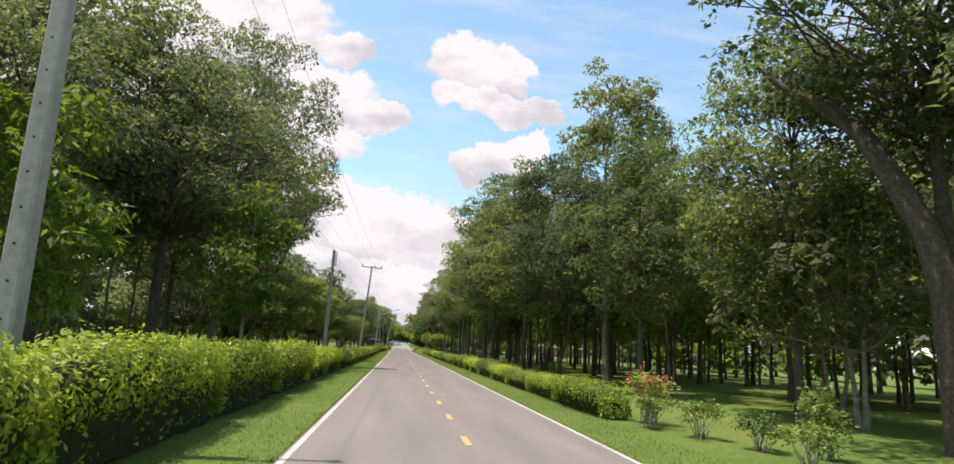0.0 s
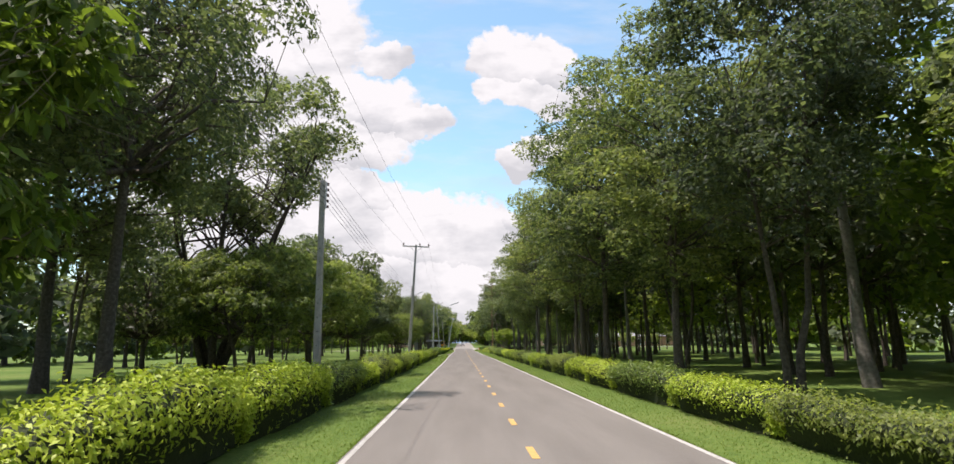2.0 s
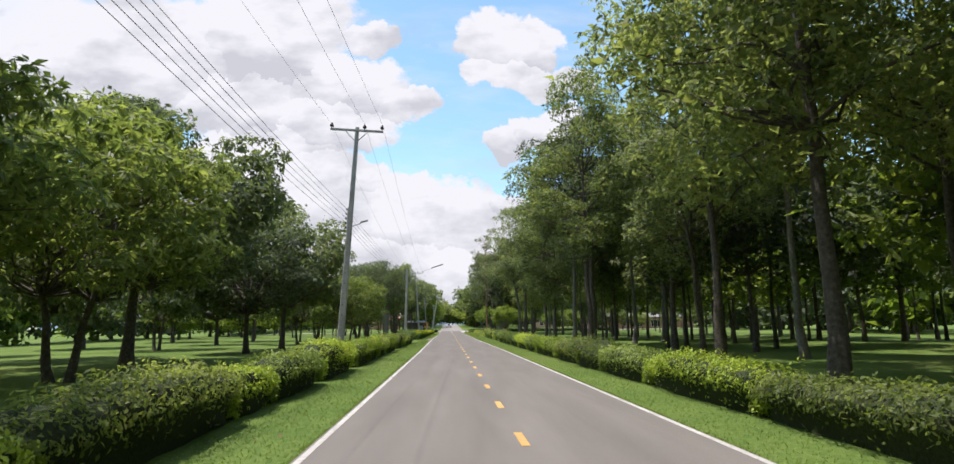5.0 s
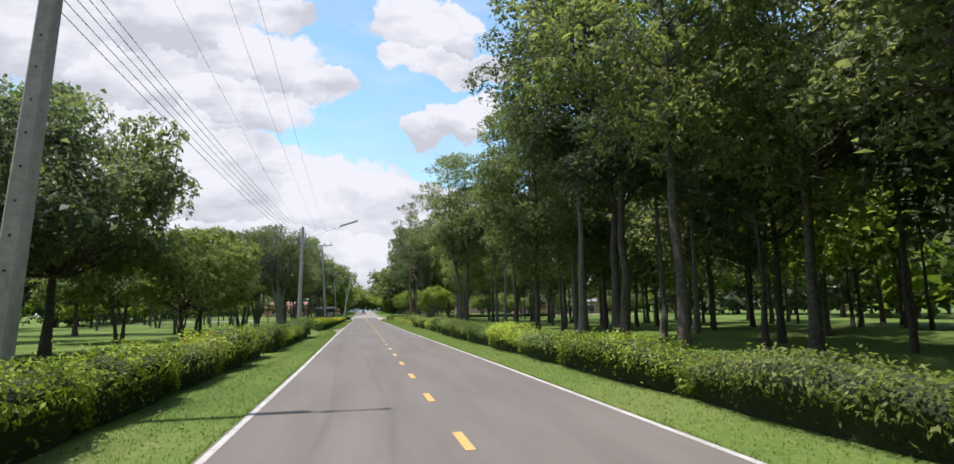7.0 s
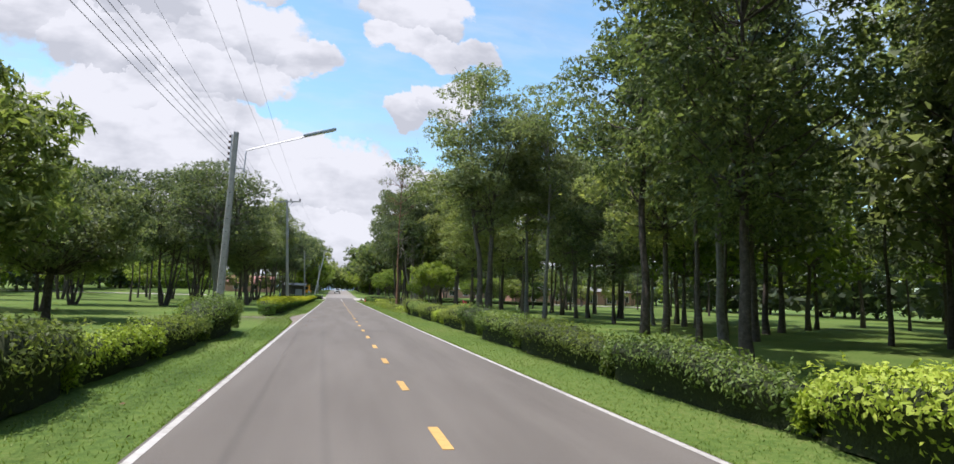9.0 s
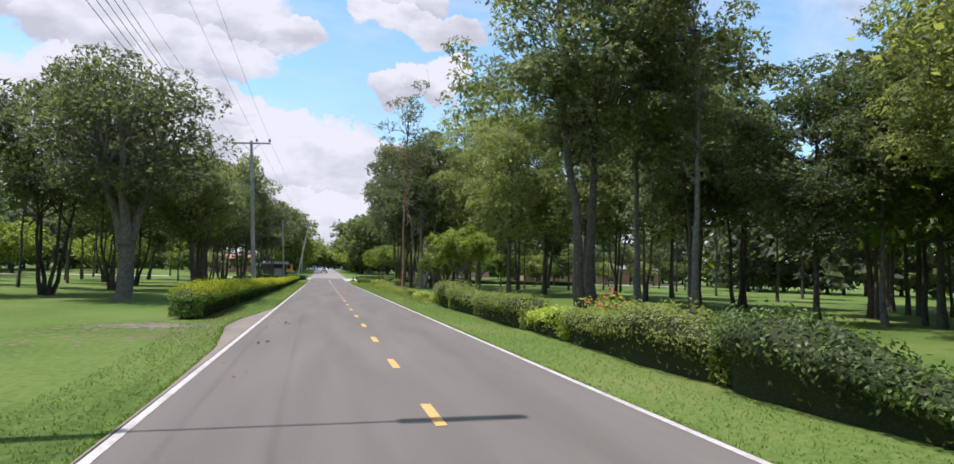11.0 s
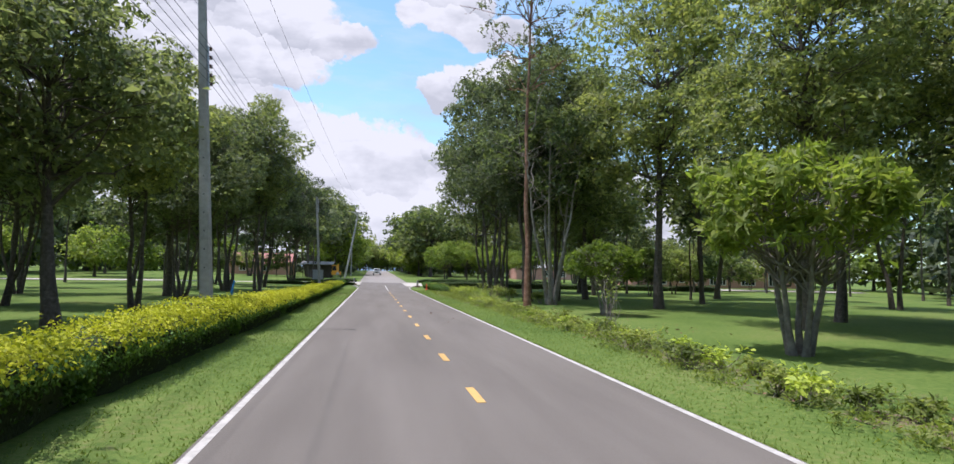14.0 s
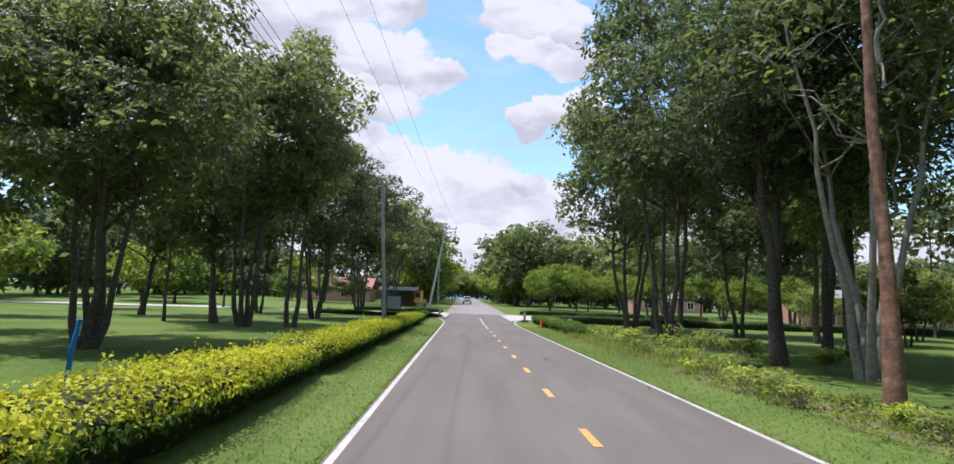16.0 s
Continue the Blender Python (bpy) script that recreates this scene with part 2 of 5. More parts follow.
LEAF_ROUND = leafy("round_crown_leaves", (0.060, 0.088, 0.036), (0.165, 0.208, 0.066), (0.330, 0.352, 0.120))
LEAF_LIME = leafy("lime_leaves", (0.069, 0.108, 0.019), (0.154, 0.211, 0.035), (0.276, 0.314, 0.074))
LEAF_OLIVE = leafy("olive_leaves", (0.055, 0.067, 0.035), (0.118, 0.138, 0.064), (0.200, 0.218, 0.102))
LEAF_HEDGE = leafy("hedge_leaves", (0.110, 0.160, 0.020), (0.300, 0.385, 0.040), (0.480, 0.545, 0.085), translucent=0.3, rough=0.5, spec=0.25)
LEAF_DEEP = leafy("deep_hedge_leaves", (0.050, 0.082, 0.022), (0.130, 0.190, 0.042), (0.270, 0.330, 0.080), translucent=0.28, rough=0.5, spec=0.25)
LEAF_GOLD = leafy("golden_hedge_leaves", (0.150, 0.185, 0.012), (0.385, 0.405, 0.022), (0.540, 0.515, 0.040), translucent=0.3, rough=0.6, spec=0.15)
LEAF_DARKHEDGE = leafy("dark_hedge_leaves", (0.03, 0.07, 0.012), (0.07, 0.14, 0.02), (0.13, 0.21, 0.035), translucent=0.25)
BARK_GREY = material("grey_bark", [(0.3, (0.10, 0.09, 0.075)), (0.6, (0.20, 0.18, 0.15)), (0.8, (0.29, 0.27, 0.23))], scale=7, rough=0.9, bump=0.9, bump_scale=20)
LEAF_SCRUB = leafy("scrub_leaves", (0.072, 0.098, 0.028), (0.182, 0.222, 0.060), (0.345, 0.372, 0.118))
PINK_PETAL = leafy("pink_petals", (0.40, 0.02, 0.05), (0.55, 0.04, 0.10), (0.70, 0.12, 0.18), translucent=0.2)
# near-black: the shade among the inner twigs is put into this colour
SHADED_TWIG = material("shaded_inner_hedge", [(0.3, (0.018, 0.024, 0.010)), (0.7, (0.046, 0.058, 0.020))], scale=22, rough=0.95, bump=0.9, bump_scale=30)
STEEL = material("galvanised_steel", [(0.3, (0.30, 0.31, 0.32)), (0.7, (0.46, 0.47, 0.48))], scale=10, rough=0.45, bump=0.05, metal=0.7, spec=0.5)
CABLE = material("cable_black", [(0.3, (0.02, 0.02, 0.022)), (0.7, (0.035, 0.035, 0.04))], rough=0.5, bump=0)
PORCELAIN = material("brown_porcelain", [(0.3, (0.06, 0.03, 0.02)), (0.7, (0.10, 0.055, 0.04))], rough=0.25, bump=0, spec=0.5)
BRICK = material("pink_brick", [(0.3, (0.42, 0.20, 0.16)), (0.7, (0.58, 0.34, 0.28))], scale=3, rough=0.85, bump=0.3, big=0.4)
WHITE_WALL = material("white_plaster", [(0.3, (0.62, 0.61, 0.58)), (0.7, (0.78, 0.77, 0.74))], scale=2, rough=0.85, bump=0.15, big=0.3)
ROOF_RED = material("red_roof", [(0.3, (0.27, 0.11, 0.09)), (0.7, (0.39, 0.19, 0.165))], scale=4, rough=0.8, bump=0.3)
ROOF_GREY = material("grey_roof", [(0.3, (0.18, 0.17, 0.165)), (0.7, (0.28, 0.27, 0.26))], scale=4, rough=0.8, bump=0.3)
DARK_GLASS = material("dark_glass", [(0.3, (0.015, 0.018, 0.02)), (0.7, (0.03, 0.035, 0.04))], rough=0.08, bump=0, spec=0.6)
WHITE_METAL = material("white_car_paint", [(0.3, (0.70, 0.70, 0.69)), (0.7, (0.80, 0.80, 0.79))], scale=3, rough=0.25, bump=0, spec=0.6)
RUBBER = material("rubber", [(0.3, (0.015, 0.015, 0.015)), (0.7, (0.03, 0.03, 0.03))], rough=0.85, bump=0.1)
ORANGE = material("orange_paint", [(0.3, (0.65, 0.26, 0.02)), (0.7, (0.80, 0.38, 0.03))], scale=3, rough=0.5, bump=0.05)
GREY_SHEET = material("grey_sheet", [(0.3, (0.30, 0.31, 0.31)), (0.7, (0.40, 0.41, 0.41))], scale=3, rough=0.6, bump=0.05)
RED_CONE = material("red_plastic", [(0.3, (0.62, 0.07, 0.03)), (0.7, (0.75, 0.12, 0.05))], scale=3, rough=0.5, bump=0.05)
BLUE_PIPE = material("blue_plastic", [(0.3, (0.03, 0.20, 0.55)), (0.7, (0.05, 0.28, 0.65))], scale=3, rough=0.45, bump=0)
# the blue of the distant air haze is painted into the hills' colour
HILL = material("far_hills", [(0.3, (0.15, 0.21, 0.27)), (0.7, (0.20, 0.27, 0.34))], scale=0.01, rough=1.0, bump=0, spec=0.0)


# ---- geometry helpers ----
def part(name, bm, mat, parent=None, label=""):
    me = bpy.data.meshes.new(name)
    bm.to_mesh(me)
    bm.free()
    return link_mesh(name, me, mat, parent, label)


def link_mesh(name, me, mat, parent=None, label=""):
    if mat is not None and not me.materials:
        me.materials.append(mat)
    ob = new(name, me)
    if parent is not None:
        ob.parent = parent
    if label:
        ob["label"] = label
    return ob


def thing(name, m, label, category, group="", kind=""):
    ob = new(name)
    ob.empty_display_size = 0.2
    ob.matrix_world = m
    return tagged(ob, label, category, group, kind)


def mesh_arrays(name, verts, faces):
    """A mesh from arrays: verts (n, 3) and faces (m, k) of one corner count."""
    me = bpy.data.meshes.new(name)
    verts, faces = np.asarray(verts, np.float32), np.asarray(faces, np.int32)
    n, k = faces.shape
    me.vertices.add(len(verts))
    me.vertices.foreach_set("co", verts.ravel())
    me.loops.add(n * k)
    me.loops.foreach_set("vertex_index", faces.ravel())
    me.polygons.add(n)
    me.polygons.foreach_set("loop_start", np.arange(0, n * k, k, dtype=np.int32))
    me.update(calc_edges=True)
    return me


def box(bm, x0, x1, y0, y1, z0, z1, bevel=0.0):
    r = bmesh.ops.create_cube(bm, size=1.0, matrix=Matrix.LocRotScale(((x0 + x1) / 2, (y0 + y1) / 2, (z0 + z1) / 2), None, (x1 - x0, y1 - y0, z1 - z0)))
    if bevel:
        es = {e for v in r["verts"] for e in v.link_edges}
        bmesh.ops.bevel(bm, geom=list(es), offset=bevel, segments=2, affect="EDGES")
    return bm


def tube_arrays(pts, radii, sides=8):
    """A tapered tube along points, as arrays."""
    pts, radii = np.asarray(pts, float), np.asarray(radii, float)
    tang = np.gradient(pts, axis=0)
    tang /= np.linalg.norm(tang, axis=1, keepdims=True) + 1e-9
    ref = np.array([0.31, 0.95, 0.05]) if abs(tang[0, 2]) > 0.8 else np.array([0, 0, 1.0])
    a = np.cross(tang, ref)
    a /= np.linalg.norm(a, axis=1, keepdims=True) + 1e-9
    b = np.cross(tang, a)
    th = np.linspace(0, 2 * np.pi, sides, endpoint=False)
    ring = a[:, None] * np.cos(th)[None, :, None] + b[:, None] * np.sin(th)[None, :, None]
    v = (pts[:, None] + ring * radii[:, None, None]).reshape(-1, 3)
    n = len(pts)
    i, j = np.meshgrid(np.arange(n - 1), np.arange(sides), indexing="ij")
    j2 = (j + 1) % sides
    f = np.stack([i * sides + j, i * sides + j2, (i + 1) * sides + j2, (i + 1) * sides + j], -1).reshape(-1, 4)
    return v, f


def merge(parts):
    vs, fs, n = [], [], 0
    for v, f in parts:
        vs.append(v)
        fs.append(np.asarray(f) + n)
        n += len(v)
    return np.concatenate(vs), np.concatenate(fs)


def leaf_arrays(rng, pos, length, width, droop=0.2, out=None, fold=0.25, face=None, loose=0.5):
    """Folded pointed leaves at the places pos, pointing outwards and a little down; face: the way their upper sides turn."""
    n = len(pos)
    d = rng.normal(size=(n, 3))
    if face is not None:
        up = face / (np.linalg.norm(face, axis=1, keepdims=True) + 1e-9) + rng.normal(size=(n, 3)) * loose
        up /= np.linalg.norm(up, axis=1, keepdims=True) + 1e-9
        d[:, 2] -= droop * 3
        d -= up * (d * up).sum(1, keepdims=True)
        d /= np.linalg.norm(d, axis=1, keepdims=True) + 1e-9
        return blades(rng, pos, d, np.cross(up, d), up, length, width, fold)
    if out is not None:
        d = d * 0.75 + out
    d[:, 2] = d[:, 2] * 0.36 - droop
    d /= np.linalg.norm(d, axis=1, keepdims=True) + 1e-9
    s = np.cross(d, rng.normal(size=(n, 3)) * 0.6 + np.array([0, 0, 1.0]))
    s /= np.linalg.norm(s, axis=1, keepdims=True) + 1e-9
    return blades(rng, pos, d, s, np.cross(s, d), length, width, fold)


def blades(rng, pos, d, s, up, length, width, fold):
    n = len(pos)
    L = length * rng.uniform(0.7, 1.3, (n, 1))
    w = width * rng.uniform(0.7, 1.3, (n, 1))
    mid = pos + d * L * 0.45 + up * w * fold
    v = np.stack([pos, mid + s * w * 0.5, pos + d * L, mid - s * w * 0.5], 1).reshape(-1, 3)
    return v, np.arange(4 * n).reshape(n, 4)


# ---- large structure ----
def ground_height(x, y):
    """The lawn: level with the road beside it, gently rolling away from it; the land rises past the junction."""
    far = np.clip((np.abs(x) - 7) / 30, 0, 1)
    roll = 0.10 * far * (np.sin(x * 0.13 + 1.0) * np.cos(y * 0.09) + 0.6 * np.sin(x * 0.05 + y * 0.061))
    return roll + rise(y)


def rise(y):
    return 0.014 * np.clip(y - 214, 0, 200)


def grid_mesh(name, xs, ys, zf):
    X, Y = np.meshgrid(xs, ys, indexing="xy")
    v = np.stack([X, Y, zf(X, Y)], -1).reshape(-1, 3)
    nx, ny = len(xs), len(ys)
    i, j = np.meshgrid(np.arange(ny - 1), np.arange(nx - 1), indexing="ij")
    f = np.stack([i * nx + j, i * nx + j + 1, (i + 1) * nx + j + 1, (i + 1) * nx + j], -1).reshape(-1, 4)
    return mesh_arrays(name, v, f)


xs = np.concatenate([[-3000, -1500, -600, -300, -180], np.arange(-120, 121, 4.0), [180, 300, 600, 1500, 3000]])
ys = np.concatenate([[-1500, -600, -200, -80], np.arange(-40, 441, 5.0), [480, 560, 700, 1000, 1800, 4000]])
ground = link_mesh("ground", grid_mesh("ground", xs, ys, lambda x, y: ground_height(x, y) - 0.03), LAWN)
tagged(ground, "mown green lawn with worn patches under the trees", "ground", kind="structure")


def strip(name, x0, x1, y0, y1, lift, mat, label, category, wobble=0.0, seed=0, step=2.0, edge=None):
    """A flat strip that follows the ground along y; its sides may wander."""
    rng = np.random.default_rng(seed)
    yy = np.arange(y0, y1 + step, step)
    yy[-1] = y1
    x0, x1 = (x(yy) if callable(x) else x for x in (x0, x1))
    a = x0 + wobble * np.cumsum(rng.normal(size=len(yy))) * 0.15
    b = x1 + wobble * np.cumsum(rng.normal(size=len(yy))) * 0.15
    z = rise(yy) + lift
    v = np.concatenate([np.stack([a, yy, z], -1), np.stack([b, yy, z], -1)])
    n = len(yy)
    k = np.arange(n - 1)
    ob = link_mesh(name, mesh_arrays(name, v, np.stack([k, k + n, k + n + 1, k + 1], -1)), mat)
    return tagged(ob, label, category, kind="structure")


def flat_patch(name, outline, lift, mat, label, category):
    """A flat patch of any outline."""
    bm = bmesh.new()
    vs = [bm.verts.new((x, y, float(rise(y)) + lift)) for x, y in outline]
    f = bm.faces.new(vs)
    if f.normal.z < 0:
        f.normal_flip()
    bmesh.ops.triangulate(bm, faces=bm.faces[:])
    return tagged(part(name, bm, mat), label, category, kind="structure")


def edge_west(y):
    """The white line on the west side; the lanes shift a little towards it along the way."""
    return -3.03 - 0.15 * np.clip((np.asarray(y, float) - 95) / 30, 0, 1)


def edge_east(y):
    return 2.80 - 0.19 * np.clip((np.asarray(y, float) - 95) / 30, 0, 1)


WEST, EAST = float(edge_west(220)) - 0.07, float(edge_east(220)) + 0.07
road = strip("road", lambda y: edge_west(y) - 0.09, lambda y: edge_east(y) + 0.08, -60, 430, 0.0, ASPHALT, "grey asphalt two-lane road with a worn surface", "road", wobble=0.0)
flat_patch("side_road_west", [(WEST, 226.5), (WEST, 241), (-8, 237), (-25, 236), (-60, 226), (-60, 221), (-25, 231), (-8, 231)], 0.006, SAND, "pale concrete side road meeting the asphalt", "road")
flat_patch("side_road_east", [(EAST, 223.5), (5.5, 227.5), (9, 229), (40, 230), (75, 229), (75, 234), (40, 236), (9, 236), (5.5, 238), (EAST, 242)], 0.006, SAND, "pale concrete side road meeting the asphalt", "road")
RIM = [(117, -3.24), (126, -3.29), (130.5, -3.4), (133, -3.65), (135.6, -3.95), (138, -3.9), (140.8, -3.6), (143.6, -3.34), (146, -3.24)]
flat_patch("driveway", [(WEST, 117)] + [(x, y) for y, x in RIM] + [(WEST, 146)], 0.004, DIRT, "bare worn earth of a small drive in the verge", "driveway")
strip("worn_verge", 4.75, 5.75, 150, 222, -0.024, WORN, "dry worn strip of earth and thin grass along the verge", "bare ground", wobble=0.55, seed=9, step=0.6)
# trodden grass and bare soil in the gap between the hedges: many small scraps
rng = np.random.default_rng(31)
for nm, mat, cx, cy, wx, wy, count, big, lift, words in (("bare_ground", WORN, -5.8, 134.6, 1.5, 2.0, 900, 0.075, -0.026, "thin yellowed grass worn by feet"), ("bare_soil", DIRT, -5.9, 136.0, 0.75, 0.4, 420, 0.06, -0.022, "scraps of bare brown soil")):
    bm = bmesh.new()
    for k in range(count):
        px, py, r = cx + wx * rng.normal(), cy + wy * rng.normal(), big * rng.uniform(0.4, 1.3)
        if px > -3.9:
            continue
        bm.faces.new([bm.verts.new((px + r * f * math.cos(a), py + 1.5 * r * f * math.sin(a), lift + 0.000004 * k)) for a, f in zip(np.linspace(0, 2 * np.pi, 10)[:-1], rng.uniform(0.45, 1.15, 9))])
    tagged(part(nm, bm, mat), words, "bare ground", kind="structure")
for sx, nm, line in ((-1, "west", edge_west), (1, "east", edge_east)):
    strip("edge_line_" + nm, lambda y: line(y) - 0.05, lambda y: line(y) + 0.05, -60, 215, 0.005, WHITE_PAINT, "worn white painted line along the road edge", "road marking")
    bend = [(abs(float(line(y))) + 0.8 * max(0.0, (y - 215) / 9.0) ** 2.2, y) for y in np.linspace(215.0, 224.0, 13)]
    foot = bend[0][0] + 0.2
    flat_patch("edge_bend_" + nm, [(sx * (x - 0.05), y) for x, y in bend] + [(sx * (x + 0.05), y) for x, y in bend[::-1]], 0.006, WHITE_PAINT, "white line that bends out at the junction", "road marking")
    flat_patch("corner_" + nm, [(sx * foot, 214.6)] + [(sx * (x + 0.2), y) for x, y in bend] + [(sx * foot, 224.0)], 0.003, ASPHALT, "asphalt corner of the junction", "road")
strip("far_road", -3.6, 3.6, 238, 430, 0.006, DUST, "dusty pale road beyond the junction", "road", wobble=0.2, seed=4)
strip("centre_line", -0.05, 0.05, 208, 227, 0.005, WHITE_PAINT, "solid white line before the junction", "road marking")


def centre_dash(y):
    bm = bmesh.new()
    box(bm, -0.065, 0.065, y - 0.55, y + 0.55, 0.002, 0.007)
    return tagged(part("centre_dash", bm, YELLOW_PAINT), "short yellow painted dash on the asphalt", "road marking", "dashes of the centre line")


for k in range(-3, 52):
    centre_dash(4.0 * k)

# far hills
rng = np.random.default_rng(5)
hx = np.linspace(-2600, 2600, 160)
hz = 95 + 45 * np.sin(hx * 0.004) + 30 * np.sin(hx * 0.011 + 1) + 14 * np.sin(hx * 0.03) + rng.normal(size=160) * 3
hv = np.concatenate([np.stack([hx, np.full(160, 3900.0), np.full(160, -40.0)], -1), np.stack([hx, np.full(160, 4200.0), np.maximum(hz, 20)], -1)])
hk = np.arange(159)
hills = link_mesh("backdrop", mesh_arrays("backdrop", hv, np.stack([hk, hk + 1, hk + 161, hk + 160], -1)), HILL)
tagged(hills, "blue hazy hills on the far horizon", "hills", kind="structure")


# ---- trees ----
def wander(rng, a, b, n, amount):
    """A bent line from a to b."""
    t = np.linspace(0, 1, n)[:, None]
    a, b = np.asarray(a, float), np.asarray(b, float)
    length = np.linalg.norm(b - a)
    off = np.cumsum(rng.normal(size=(n, 3)), axis=0)
    off = off - off[0] - t * (off[-1] - off[0])
    return a + (b - a) * t + off * amount * length / n


def tree_meshes(name, seed, height, crown_from, radius, trunk_r, leaves=9000, leaf=(0.34, 0.15), stems=1, spread=0.6, clumps=60,
                top="dome", lean=(0, 0), clump_r=1.0, bare=0.0, droop=0.25, sides=8, hollow=0.45, twigs=1, core=1.7, lobe=1.0, fan=4, bole=0.0):
    """Trunk with limbs, and a crown of leaf clumps at the limbs' ends. Returns two meshes."""
    rng = np.random.default_rng(seed)
    wood = []
    crown_mid = (crown_from + height) / 2
    half = (height - crown_from) / 2
    # where the leaf clumps stand
    centres = []
    while len(centres) < clumps:
        p = rng.uniform(-1, 1, 3)
        r = np.linalg.norm(p)
        if r > 1 or r < hollow:
            continue
        if top == "dome" and p[2] < -0.75:
            continue
        wide = 1.0
        if top == "tall":
            wide = 0.65 + 0.35 * (1 - p[2]) / 2 if p[2] > 0 else 0.85
        if top == "umbrella":
            wide = 0.6 + 0.4 * np.clip((p[2] + 1), 0, 1)
        angle = math.atan2(p[1], p[0])
        lobes = 1 + lobe * 0.22 * math.sin(3 * angle + seed) + lobe * 0.13 * math.sin(5 * angle + 2.1 * seed)
        centres.append((p[0] * radius * wide * lobes + lean[0] * 0.9, p[1] * radius * wide * lobes + lean[1] * 0.9, crown_mid + p[2] * half))
    centres = np.array(centres)
    # stems
    stem_lines = []
    for s in range(stems):
        ang = 2 * np.pi * s / max(stems, 1) + rng.uniform(0, 1)
        off = 0 if stems == 1 else trunk_r * 1.1
        foot = np.array([math.cos(ang) * off, math.sin(ang) * off, -0.25]) if not bole else np.array([math.cos(ang) * off * 0.3, math.sin(ang) * off * 0.3, bole * rng.uniform(0.7, 0.95)])
        out = 0 if stems == 1 else spread * radius * 0.5
        head = np.array([math.cos(ang) * out + lean[0], math.sin(ang) * out + lean[1], crown_from + (height - crown_from) * rng.uniform(0.55, 0.75)])
        n = 10
        line = wander(rng, foot, head, n, 0.055 if stems == 1 else 0.075)
        t = np.linspace(0, 1, n)
        rad = trunk_r * (1 - 0.78 * t) * (1 if stems == 1 else 0.7)
        rad[0] *= 1.45
        rad[1] *= 1.12
        wood.append(tube_arrays(line, rad, sides))
        stem_lines.append((line, rad))
    if bole:
        # one thick fluted bole that the stems fork from
        z = np.array([-0.25, 0.1, 0.5, 0.5 * bole, 0.85 * bole, 1.1 * bole])
        lump = rng.normal(size=(6, 3)) * 0.05 * trunk_r
        wood.append(tube_arrays(np.stack([z * 0, z * 0, z], -1) + lump * np.array([1, 1, 0]), trunk_r * np.array([1.6, 1.25, 1.02, 0.96, 1.04, 0.7]), 12))
    # limbs from the stems to the clumps
    for i, c in enumerate(centres):
        if i % 2 and i > clumps * 0.5:
            continue
        line, rad = stem_lines[i % len(stem_lines)]
        k = int(np.clip(np.searchsorted(line[:, 2], c[2] - 0.55 * np.linalg.norm(c[:2] - line[-1, :2]) - 0.6), 4, len(line) - 2))
        limb = wander(rng, line[k], c, 5, 0.35)
        limb[2:3, 2] += 0.05 * np.linalg.norm(c - line[k])
        r0 = min(rad[k] * 0.55, 0.03 + 0.022 * np.linalg.norm(c - line[k]))
        wood.append(tube_arrays(limb, np.linspace(r0, 0.012, 5), 4))
        for _ in range(twigs):
            e = c + rng.normal(size=3) * clump_r * 0.7
            wood.append(tube_arrays(wander(rng, limb[3], e, 4, 0.3), np.linspace(r0 * 0.45, 0.008, 4), 3))
    trunk = mesh_arrays(name + "_trunk", *merge(wood))
    trunk.polygons.foreach_set("use_smooth", np.ones(len(trunk.polygons), bool))
    # leaves
    keep = rng.uniform(size=clumps) >= bare
    centres = centres[keep]
    size = rng.uniform(0.6, 1.35, len(centres)) * clump_r
    share = size ** 2 / (size ** 2).sum()
    pos, out, inner, inner_out = [], [], [], []
    for c, r, s in zip(centres, size, share):
        n = max(2, int(leaves * s / fan))
        d = rng.normal(size=(n, 3))
        d /= np.linalg.norm(d, axis=1, keepdims=True)
        d[:, 2] = np.where(rng.uniform(size=n) < 0.6, np.abs(d[:, 2]), d[:, 2])
        rr = rng.uniform(0.5, 1.0, (n, 1)) ** 0.5
        # leaves fan out from every twig end
        pos.append(np.repeat(c + d * rr * r * np.array([1.1, 1.1, 0.68]), fan, axis=0) + rng.normal(size=(fan * n, 3)) * leaf[0] * (0.18 if fan < 6 else 0.07))
        out.append(np.repeat(d + np.array([0, 0, 0.55]), fan, axis=0))
        m = max(4, int(n * fan * 0.09))
        inner.append(c + rng.normal(size=(m, 3)) * r * np.array([0.42, 0.42, 0.22]))
        inner_out.append(rng.normal(size=(m, 3)) * 0.5 + np.array([0, 0, 0.5]))
    outer = leaf_arrays(rng, np.concatenate(pos), leaf[0], leaf[1], droop, face=np.concatenate(out), loose=0.6)
    # broader old leaves inside every clump
    deep = leaf_arrays(rng, np.concatenate(inner), core * leaf[0], core * leaf[1] * 1.2, droop, np.concatenate(inner_out))
    crown = mesh_arrays(name + "_crown", *merge([outer, deep]))
    return trunk, crown


KINDS = {}


